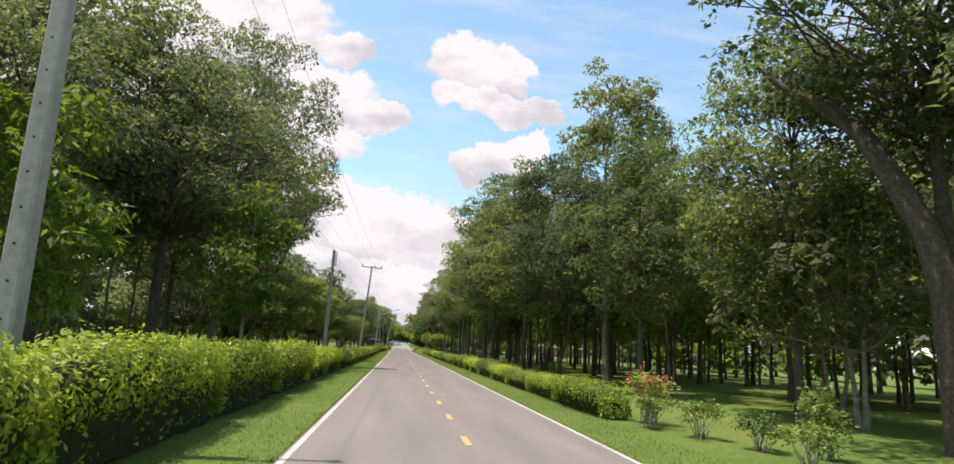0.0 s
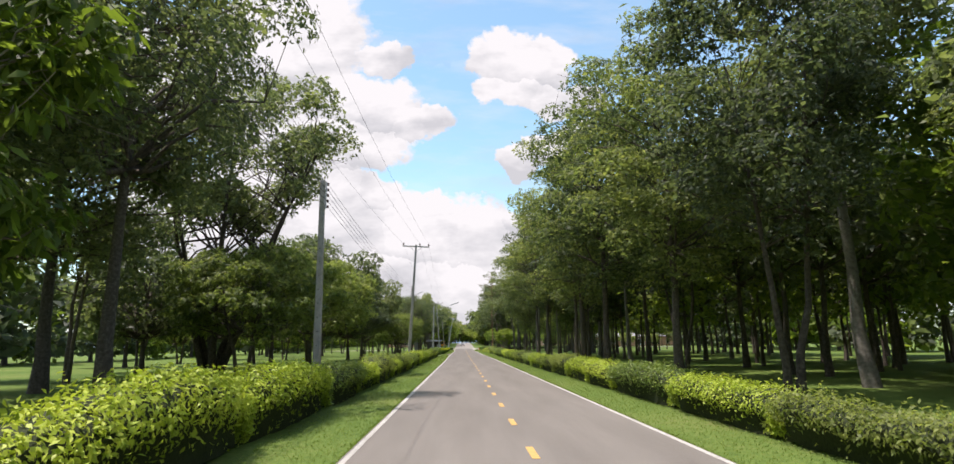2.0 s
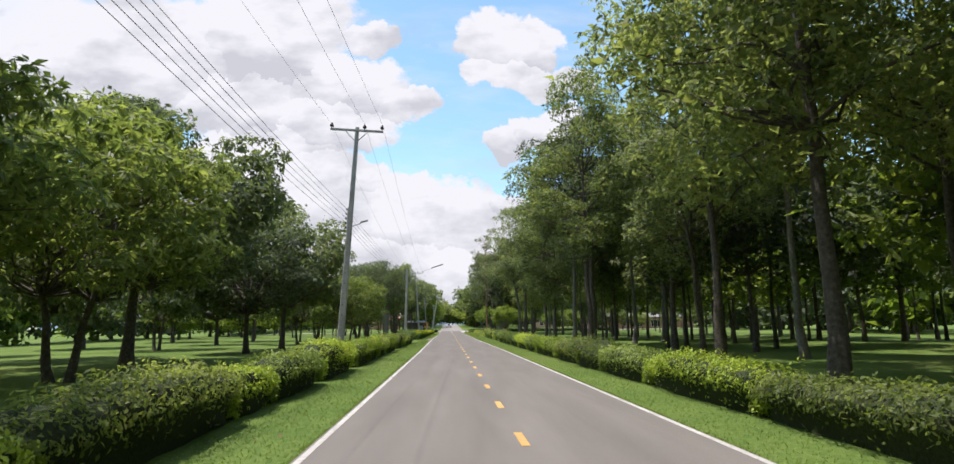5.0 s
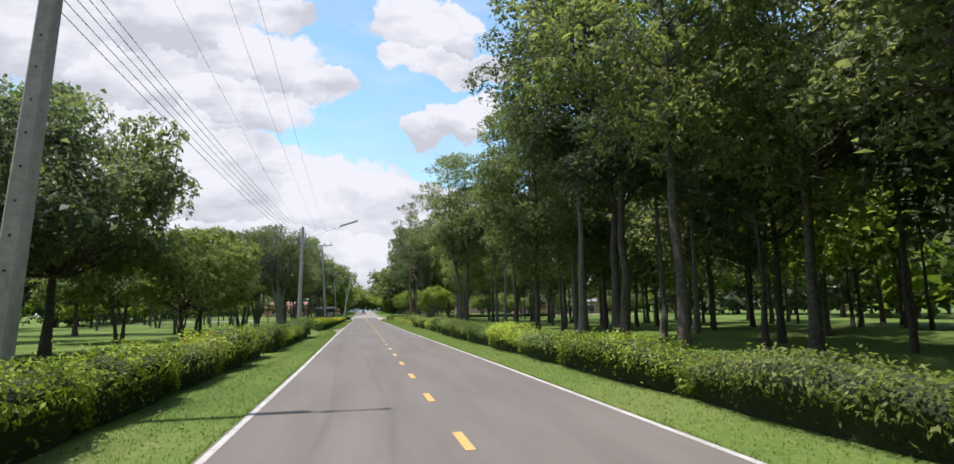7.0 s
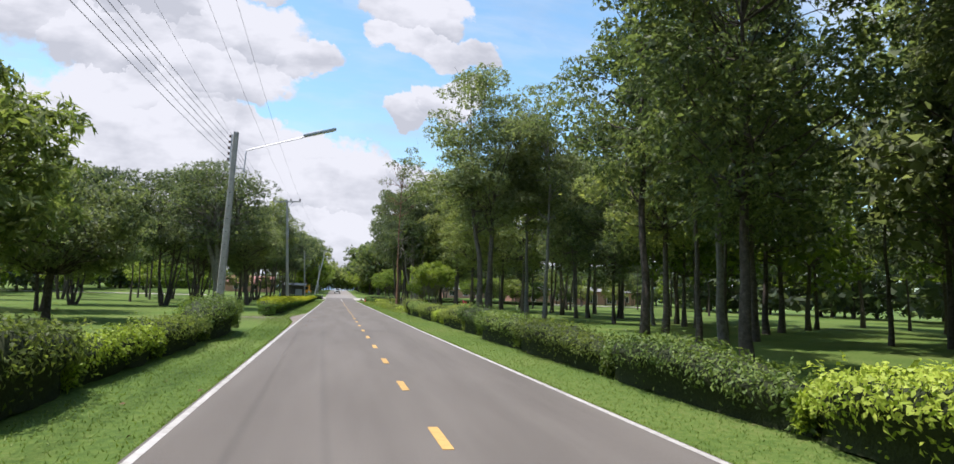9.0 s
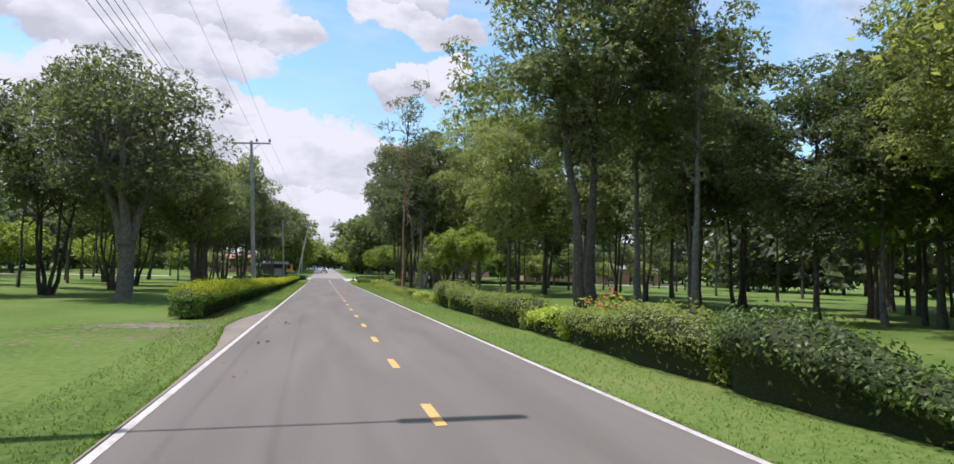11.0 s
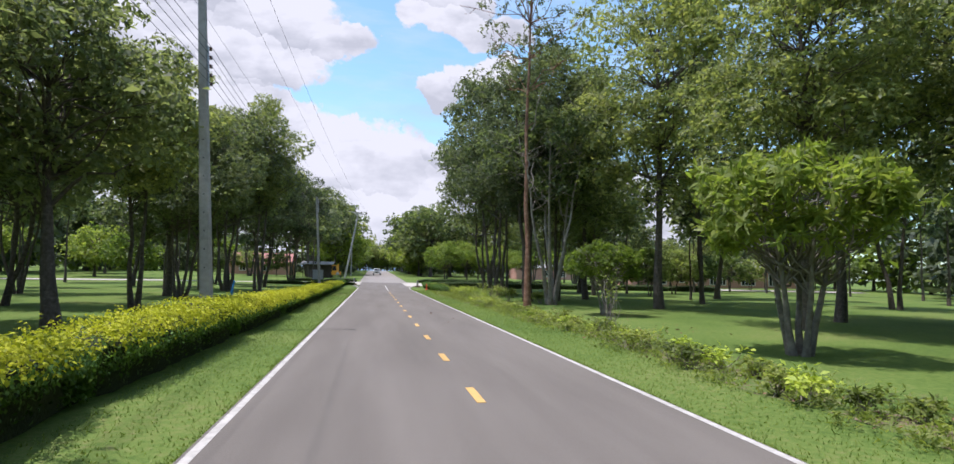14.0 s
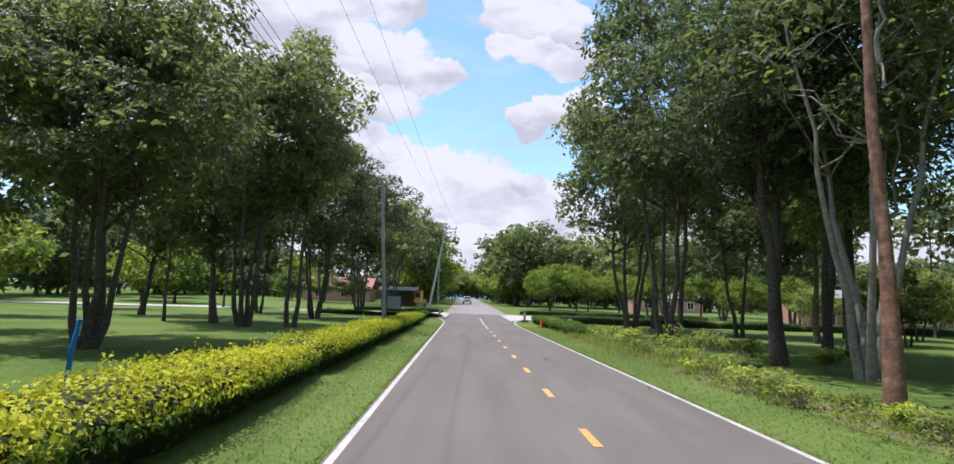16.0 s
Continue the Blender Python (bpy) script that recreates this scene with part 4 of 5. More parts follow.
for j in range(44):
    x = -68 + 3.1 * j
    if abs(x) > 7:
        spots.append(("belt_tree", x, 334 + float(rng.uniform(-2, 2)), float(rng.uniform(0, 6)), float(rng.uniform(0.35, 0.5))))
joined_trees("tree_belt", "dense belt of far green trees round the park", spots)
for j in range(52):
    x, y = 13.0 + float(rng.uniform(0, 34)), 24 + float(rng.uniform(0, 122))
    plant("young_tree", x, y, turn=float(rng.uniform(0, 360)), size=float(rng.uniform(0.75, 1.1)), group=FOREST)
for x, y, s in [(28, 214, 1.0), (34, 208, 0.9), (40, 220, 1.0), (46, 212, 0.9), (52, 222, 1.0), (38, 196, 0.9), (46, 190, 1.0), (58, 214, 0.9), (26, 196, 0.8), (54, 200, 1.0), (62, 226, 1.0), (36, 228, 0.8), (30, 190, 0.9), (42, 176, 1.0), (50, 172, 1.0), (38, 162, 0.95)]:
    plant("young_tree", x, y, turn=float(rng.uniform(0, 360)), size=s, group=PARK)
for x, y, s in [(-27, 232, 1.0), (-35, 220, 1.0), (-20, 205, 0.8), (-36, 186, 0.9), (-42, 204, 1.0), (-34, 160, 0.9), (-44, 170, 1.0), (-24, 180, 0.8), (-22, 166, 0.8), (-30, 196, 0.9)]:
    plant("young_tree", x, y, turn=float(rng.uniform(0, 360)), size=s, group=PARK)
for x, y, s in [(-22, 20, 1.0), (-25, 30, 0.9), (-19, 42, 0.9), (-27, 44, 1.0), (-30, 14, 1.0), (-32, 56, 1.0), (-24, 4, 0.9), (-33, 34, 1.0), (-17, 34, 0.8), (-40, 24, 1.0), (-40, 62, 1.0), (-29, 70, 0.9)]:
    plant("young_tree", x, y, turn=float(rng.uniform(0, 360)), size=s, group=LEFT)
for x, y, sz in [(-46, 158, 0.8), (-50, 172, 0.9), (-45, 186, 0.8), (-52, 198, 0.9), (-46, 214, 0.8), (-50, 230, 0.9), (-43, 246, 0.8), (-36, 240, 0.7), (-48, 262, 0.9)]:
    plant("far_light", x, y, turn=float(rng.uniform(0, 360)), size=sz, group=PARK, label="sunlit light green tree at the edge of the park")
for x, y, sz in [(-27, 277, 0.6), (-32.5, 276, 0.65), (-20, 268, 0.55), (27, 206, 0.6), (34, 214, 0.65), (41, 221, 0.6), (49, 226, 0.62), (33, 226, 0.5), (57, 233, 0.6), (66, 234, 0.6), (75, 236, 0.65)]:
    plant("round_a", x, y, turn=float(rng.uniform(0, 360)), size=sz, group=PARK, label="small round-crowned tree in the shade of the park")
plant("spray_tree", -9.2, 31.0, turn=30, size=1.1)
plant("spray_tree", -9.8, 14.0, turn=150, size=0.85)
for x, y, sz in [(42, 241, 0.7), (50, 236, 0.65), (58, 240, 0.6), (62, 236, 0.7), (70, 236, 0.65), (46, 238, 0.6), (53, 240, 0.55), (66, 239, 0.6), (74, 240, 0.62)]:
    plant("park_c", x, y, turn=float(rng.uniform(0, 360)), size=sz, group=PARK)
plant("olive_bush", 13.5, 18.0, turn=40, group=FOREST)
plant("olive_bush", 18.0, 25.0, turn=140, size=1.1, group=FOREST)


# ---- hedges ----
def hedge(x0, x1, y0, y1, height, leaf_mat, seed, density=620, leaf=(0.088, 0.042), label="", ragged=0.12, group="", low=0.1, old=None):
    """A clipped hedge along y between x0 and x1: twiggy body, coloured near-black as if in shade, with a coat of small
    leaves; old: darker leaves below the young tips.
    """
    rng = np.random.default_rng(seed)
    z0 = float(rise((y0 + y1) / 2)) - 0.03
    ob = thing("hedge", Matrix.Translation(((x0 + x1) / 2, y0, z0)), label, "hedge", group)
    w, ln = (x1 - x0) / 2, y1 - y0
    ny = max(3, int(ln / 0.4) + 1)
    yy = np.linspace(0, ln, ny)
    prof = np.array([(-0.60, 0.0), (-0.64, 0.42), (-0.98, 0.74), (-0.76, 0.94), (0, 0.99), (0.76, 0.94), (0.98, 0.74), (0.64, 0.42), (0.60, 0.0)])
    swell = 1 + ragged * np.interp(yy, np.linspace(-1, ln + 1, max(4, int(ln / 1.1))), rng.normal(size=max(4, int(ln / 1.1))))
    swell *= 0.93 + 0.12 * np.sin(np.pi * yy / ln)
    ends = np.clip(np.minimum(yy, ln - yy) / 0.9, 0.12, 1) ** 0.5
    v = []
    for y, s, e in zip(yy, swell, ends):
        for px, pz in prof:
            v.append((px * w * 0.80 * s * e + rng.normal() * 0.03, y, pz * height * 0.95 * s * (0.5 + 0.5 * e) + rng.normal() * 0.03))
    n = len(prof)
    i, j = np.meshgrid(np.arange(ny - 1), np.arange(n - 1), indexing="ij")
    f = np.stack([i * n + j, i * n + j + 1, (i + 1) * n + j + 1, (i + 1) * n + j], -1).reshape(-1, 4)
    caps = [(k, k + 1, n - 2 - k, n - 1 - k) for k in range(n // 2 - 1)]
    f = np.concatenate([f, np.array(caps), np.array(caps)[:, ::-1] + (ny - 1) * n])
    # closed body; its dark colour stands in for the shade inside the hedge
    link_mesh("shaded_woody_core", mesh_arrays("shaded_woody_core", np.array(v), f), SHADED_TWIG, ob)
    # leaves over the sides and the top
    around = np.concatenate([[0], np.cumsum(np.hypot(np.diff(prof[:, 0]) * w, np.diff(prof[:, 1]) * height))])
    count = int(ln * around[-1] * density)
    s = rng.uniform(low * height, around[-1] - low * height, count)
    y = rng.uniform(0, ln, count)
    # thinner towards the foot, and on the side away from the road
    thin = np.interp(s, around, np.array([0.02, 0.10, 0.85, 1, 1, 1, 0.85, 0.10, 0.02]))
    # tufts: the coat swells and thins out along the hedge
    ph = rng.uniform(0, 6.28, 4)
    tuft = 0.5 * np.sin(7.3 * y + 2.0 * np.sin(5.1 * s + ph[0]) + ph[1]) + 0.5 * np.sin(9.7 * s + 1.7 * np.sin(3.9 * y + ph[2]) + ph[3])
    thin = thin * np.clip(0.72 + 0.5 * tuft * min(1.0, ragged / 0.12) + 0.2 * (ragged < 0.1), 0.18, 1.0)
    away = np.where((s - around[-1] / 2) * (x0 + x1) > 0, 0.35, 1.0) if abs(x0 + x1) > 2 else 1.0
    kept = rng.uniform(size=count) < thin * away
    s, y, tuft = s[kept], y[kept], tuft[kept]
    count = len(s)
    px = np.interp(s, around, prof[:, 0])
    pz = np.interp(s, around, prof[:, 1])
    sw, e = np.interp(y, yy, swell), np.interp(y, yy, ends)
    puff = rng.uniform(0.88, 1.10, count) + 0.05 * tuft
    pos = np.stack([px * w * sw * e * puff, y, pz * height * sw * (0.5 + 0.5 * e) * puff], -1)
    pos += rng.normal(size=pos.shape) * 0.035
    lift = np.interp(s, around, np.array([-0.3, -0.3, 0.25, 1.0, 2.5, 1.0, 0.25, -0.3, -0.3]))
    out = np.stack([np.sign(px) * np.clip(np.abs(px) * 1.2, 0, 1), np.zeros(count), lift], -1)
    ne = int(w * 2 * height * density)
    for end, sg in ((0.0, -1.0), (ln, 1.0)):
        pe = np.stack([rng.uniform(-0.62, 0.62, ne) * w, np.full(ne, end) + sg * rng.uniform(-0.05, 0.08, ne), rng.uniform(0.1, 1.0, ne) ** 0.8 * 0.68 * height], -1)
        pe[:, 1] -= sg * (0.45 * (pe[:, 0] / w) ** 2 + 0.25 * (pe[:, 2] / height) ** 2)
        pos, out = np.concatenate([pos, pe]), np.concatenate([out, np.tile((0, sg * 1.0, 0.15), (ne, 1))])
    # loose shoots on top
    shoots = int(ln * 5)
    sy, sx = rng.uniform(0, ln, shoots), rng.uniform(-0.85, 0.85, shoots) * w
    sh = rng.uniform(0.06, 0.24, shoots) + (rng.uniform(size=shoots) < 0.1) * 0.16
    q = np.repeat(np.stack([sx, sy, np.interp(sy, yy, swell) * height * 0.95], -1), 7, axis=0)
    q[:, 2] += np.repeat(sh, 7) * np.tile(np.linspace(0.1, 1, 7), shoots)
    q[:, :2] += rng.normal(size=(len(q), 2)) * 0.04
    pos = np.concatenate([pos, q])
    out = np.concatenate([out, np.tile((0, 0, 1.0), (len(q), 1))])
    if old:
        # old leaves are green; their tone also carries the shade of the hedge side
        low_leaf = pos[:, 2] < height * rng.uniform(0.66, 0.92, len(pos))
        link_mesh("old_foliage", mesh_arrays("old_foliage", *leaf_arrays(rng, pos[low_leaf], leaf[0], leaf[1], 0.15, face=out[low_leaf], loose=0.55)), old, ob, "old green leaves under the yellow tips, darkened like a shaded side")
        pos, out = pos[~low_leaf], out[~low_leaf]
    link_mesh("foliage", mesh_arrays("foliage", *leaf_arrays(rng, pos, leaf[0], leaf[1], 0.15, face=out, loose=0.55)), leaf_mat, ob)
    return ob


def hedge_run(x0, x1, y0, y1, height, mats, seed, piece=7.0, label="", group="", ragged=0.12, density=620, leaf=(0.088, 0.042), even=0.07):
    """A row of clipped bushes that have grown into one another; mats: (material, words) by turns."""
    rng = np.random.default_rng(seed)
    n = max(1, round((y1 - y0) / piece))
    cut = np.linspace(y0, y1, n + 1)
    cut[1:-1] += rng.uniform(-0.25, 0.25, n - 1) * piece * (len(mats) > 1)
    for k in range(n):
        h = height(cut[k]) if callable(height) else height
        mat, words = mats[k % len(mats)]
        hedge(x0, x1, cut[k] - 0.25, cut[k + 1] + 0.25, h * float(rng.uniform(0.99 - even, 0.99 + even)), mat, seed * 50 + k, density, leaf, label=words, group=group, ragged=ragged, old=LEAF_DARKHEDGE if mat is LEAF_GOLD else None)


HEDGE_L, HEDGE_R = "hedges along the west verge", "hedges along the east verge"
BRIGHT = (LEAF_HEDGE, "clipped green bush of the hedge with bright young leaves")
OLIVE = (LEAF_SCRUB, "loose olive bush of the hedge with thin grey leaves")
DEEP = (LEAF_DEEP, "dark green clipped bush of the hedge")
hedge_run(-6.35, -4.85, -6, 40, lambda y: 1.55 if y < 10 else 1.55 - 0.016 * (y - 10), [BRIGHT], 1, group=HEDGE_L, density=560, leaf=(0.105, 0.048), ragged=0.07, even=0.015)
hedge_run(-6.2, -4.8, 40.4, 45.4, 1.05, [DEEP], 2, piece=4.9, group=HEDGE_L, ragged=0.18)
hedge_run(-6.3, -4.8, 45.6, 50.7, 1.1, [BRIGHT], 19, piece=5.1, group=HEDGE_L, ragged=0.12)
hedge_run(-6.2, -4.85, 50.9, 57, 1.04, [OLIVE], 20, piece=3.1, group=HEDGE_L, ragged=0.2)
hedge_run(-6.2, -4.8, 57.2, 74, 1.0, [BRIGHT, OLIVE, BRIGHT, DEEP], 12, piece=4.2, group=HEDGE_L, ragged=0.16)
hedge_run(-6.3, -4.8, 75, 80.5, 1.02, [BRIGHT], 13, piece=6.0, group=HEDGE_L, ragged=0.12)
hedge_run(-6.2, -4.8, 81.8, 90, 0.97, [BRIGHT], 14, piece=4.1, group=HEDGE_L, ragged=0.16)
hedge_run(-6.1, -4.9, 90.4, 102, 0.9, [OLIVE, BRIGHT, OLIVE], 16, piece=3.8, group=HEDGE_L, ragged=0.24)
hedge_run(-6.2, -4.8, 104.2, 117, 0.92, [OLIVE, BRIGHT, OLIVE], 3, piece=4.3, group=HEDGE_L, ragged=0.2)
hedge_run(-6.3, -4.7, 117.3, 122.8, 1.15, [DEEP], 15, piece=5.5, group=HEDGE_L, ragged=0.10)
GOLD = (LEAF_GOLD, "low golden-green clipped hedge")
LOW = (LEAF_DARKHEDGE, "low trimmed dark green hedge")
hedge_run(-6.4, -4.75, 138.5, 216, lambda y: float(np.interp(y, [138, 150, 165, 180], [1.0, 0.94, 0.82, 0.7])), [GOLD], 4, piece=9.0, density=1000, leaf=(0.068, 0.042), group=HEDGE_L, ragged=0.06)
hedge_run(-6.2, -4.9, 216.5, 225.5, 0.62, [LOW], 5, piece=5.0, group=HEDGE_L, ragged=0.05)
hedge_run(4.25, 5.8, 17.5, 60, 0.96, [BRIGHT, BRIGHT, OLIVE, BRIGHT, DEEP], 6, piece=5.0, group=HEDGE_R, ragged=0.1)
hedge_run(4.2, 5.7, 60, 98, 0.86, [OLIVE, BRIGHT, DEEP, OLIVE], 7, piece=5.2, group=HEDGE_R, ragged=0.14)
hedge_run(4.2, 5.8, 98.3, 103.5, 0.86, [BRIGHT], 17, piece=5.2, group=HEDGE_R, ragged=0.08)
hedge_run(4.2, 5.7, 103.8, 121, 0.9, [DEEP, OLIVE, DEEP], 18, piece=5.6, group=HEDGE_R, ragged=0.14)
hedge_run(4.45, 5.95, 121, 149.5, 0.98, [DEEP, OLIVE, BRIGHT, OLIVE], 8, piece=5.0, group=HEDGE_R, ragged=0.18)
hedge_run(4.4, 5.6, 202, 222, 0.7, [LOW], 9, piece=8.0, group=HEDGE_R, ragged=0.04)


# ---- shrubs ----
def shrub(x, y, height, radius, leaf_mat, seed, leaves=420, leaf=(0.13, 0.06), label="", category="shrub", group="", flowers=0):
    """A loose shrub: bare stems from one foot and clumps of leaves at their ends."""
    rng = np.random.default_rng(seed)
    ob = thing("shrub", Matrix.Translation((x, y, float(rise(y)) - 0.03)), label, category, group)
    wood, pos, out = [], [], []
    n = 12
    for _ in range(n):
        a, r = rng.uniform(0, 6.283), radius * rng.uniform(0.2, 1.0)
        tip = np.array([math.cos(a) * r, math.sin(a) * r, height * rng.uniform(0.55, 1.0)])
        wood.append(tube_arrays(wander(rng, (rng.normal() * 0.06, rng.normal() * 0.06, -0.05), tip, 6, 0.35), np.linspace(0.016, 0.004, 6), 4))
        k = leaves // n
        d = rng.normal(size=(k, 3))
        d /= np.linalg.norm(d, axis=1, keepdims=True)
        pos.append(tip + d * rng.uniform(0.2, 1.0, (k, 1)) * np.array([radius * 0.42, radius * 0.42, height * 0.26]))
        out.append(d * 0.7)
    pos, out = np.concatenate(pos), np.concatenate(out)
    pos[:, 2] = np.maximum(pos[:, 2], 0.06)
    link_mesh("stem", mesh_arrays("stem", *merge(wood)), BARK_PALE, ob)
    link_mesh("foliage", mesh_arrays("foliage", *leaf_arrays(rng, pos, leaf[0], leaf[1], 0.1, out)), leaf_mat, ob)
    if flowers:
        pick = rng.choice(len(pos), flowers) if flowers <= len(pos) else np.arange(len(pos))
        q = pos[pick] + np.array([0, 0, 0.06])
        q = q[q[:, 2] > height * 0.45]
        link_mesh("blossom", mesh_arrays("blossom", *leaf_arrays(rng, q, 0.10, 0.09, 0.0, np.tile((0, 0, 0.4), (len(q), 1)))), PINK_PETAL, ob, "bright pink papery blossom")
    return ob


rng = np.random.default_rng(77)
LOOSE = "loose shrubs along the east verge"
for x, y, h, r in [(5.4, 15.6, 0.95, 0.6), (5.9, 13.9, 0.9, 0.65), (6.4, 12.3, 0.85, 0.55), (7.3, 11.4, 1.25, 0.5), (6.0, 10.2, 0.9, 0.6), (8.6, 13.5, 1.5, 0.55)]:
    shrub(x, y, h * 0.85, r * 0.85, LEAF_DEEP, int(y * 10), 620, leaf=(0.10, 0.05), label="loose green shrub on thin bare stems", group=LOOSE)
shrub(5.7, 16.8, 1.35, 0.7, LEAF_SCRUB, 5, 600, label="bougainvillea with pink blossom at the hedge end", flowers=90)
shrub(6.0, 131.5, 1.15, 0.6, LEAF_HEDGE, 6, 500, label="flowering shrub with red blossom in the hedge", flowers=60)
shrub(-5.6, 93.5, 1.2, 0.6, LEAF_HEDGE, 8, 600, label="flowering shrub with red blossom in the hedge", flowers=40)
DRY = "sparse dry shrubs along the east verge"
for k in range(80):
    y = 150.5 + k * 0.82 + float(rng.uniform(-0.5, 0.5))
    h = float(rng.uniform(0.25, 0.55)) + (0.35 if y > 186 and k % 6 == 0 else 0)
    shrub(5.0 + float(rng.uniform(-0.3, 0.7)) + (0.5 if y > 185 else 0), y, h, h * float(rng.uniform(0.7, 1.2)), (LEAF_SCRUB, LEAF_HEDGE)[k % 3 == 0], 300 + k, 170, label="sparse low shrub with dry olive leaves", group=DRY)
for x, y, h, r in [(7.2, 190.5, 1.05, 1.1), (7.8, 188, 0.8, 0.7), (6.6, 196.5, 0.75, 0.8), (6.2, 201, 0.7, 0.8), (5.6, 206, 0.7, 0.7), (5.2, 210, 0.75, 0.8), (9.5, 186, 0.7, 0.6)]:
    shrub(x, y, h, r, LEAF_SCRUB, int(y * 7), 800, label="rounded dry shrub with brown twigs", group=DRY)

shrub(6.25, 166.0, 1.9, 0.45, LEAF_SCRUB, 91, 90, label="bare young sapling with a few leaves", category="sapling")


# low trimmed hedges round the junction
def cross_hedge(x0, x1, y, height, seed, label):
    ob = hedge(-0.55, 0.55, 0, x1 - x0, height, LEAF_DARKHEDGE, seed, 150, label=label, ragged=0.04)
    ob.matrix_world = Matrix.Translation((x1, y, float(rise(y)) - 0.03)) @ pose(0, 0, 0, 0, 0, 90)
    return ob


for k in range(5):
    cross_hedge(6.0 + 8.0 * k, 14.0 + 8.0 * k, 222.5 + 0.3 * k, 0.75, 800 + k, "low trimmed dark green hedge bordering the side road")
for k in range(3):
    cross_hedge(5.5 + 8.0 * k, 13.5 + 8.0 * k, 243 + 0.3 * k, 0.6, 820 + k, "low trimmed hedge beyond the side road")
for k in range(2):
    cross_hedge(-16 + 6.0 * k, -10 + 6.0 * k, 226.5, 0.45, 840 + k, "low trimmed hedge at the corner of the side road")
    cross_hedge(-14 + 5.0 * k, -9 + 5.0 * k, 240.0, 0.5, 850 + k, "low trimmed hedge beyond the side road")


# ---- power poles ----
def tapered(bm, x, y, z0, z1, a0, a1, turn=0.0):
    """A square shaft that tapers upwards, with chamfered corners."""
    ring = []
    for z, a in ((z0, a0), (z1, a1)):
        h, c = a / 2, a * 0.12
        pts = [(-h + c, -h), (h - c, -h), (h, -h + c), (h, h - c), (h - c, h), (-h + c, h), (-h, h - c), (-h, -h + c)]
        ring.append([bm.verts.new((x + p, y + q, z)) for p, q in pts])
    for i in range(8):
        bm.faces.new((ring[0][i], ring[0][(i + 1) % 8], ring[1][(i + 1) % 8], ring[1][i]))
    bm.faces.new(ring[1])
    bm.faces.new(ring[0][::-1])


def lathe(bm, profile, at, segs=10):
    """A turned shape: (radius, height) pairs round an upright axis."""
    rings = [[bm.verts.new((at[0] + r * math.cos(2 * math.pi * i / segs), at[1] + r * math.sin(2 * math.pi * i / segs), at[2] + z)) for i in range(segs)] for r, z in profile]
    for a, b in zip(rings, rings[1:]):
        for i in range(segs):
            bm.faces.new((a[i], a[(i + 1) % segs], b[(i + 1) % segs], b[i]))
    bm.faces.new(rings[0][::-1])
    bm.faces.new(rings[-1])


def bar(bm, a, b, r, sides=6):
    v, f = tube_arrays(np.linspace(np.array(a, float), np.array(b, float), 3), [r, r, r], sides)
    vs = [bm.verts.new(p) for p in v]
    for q in f:
        bm.faces.new([vs[i] for i in q])
    bm.faces.new(vs[:sides][::-1])
    bm.faces.new(vs[-sides:])


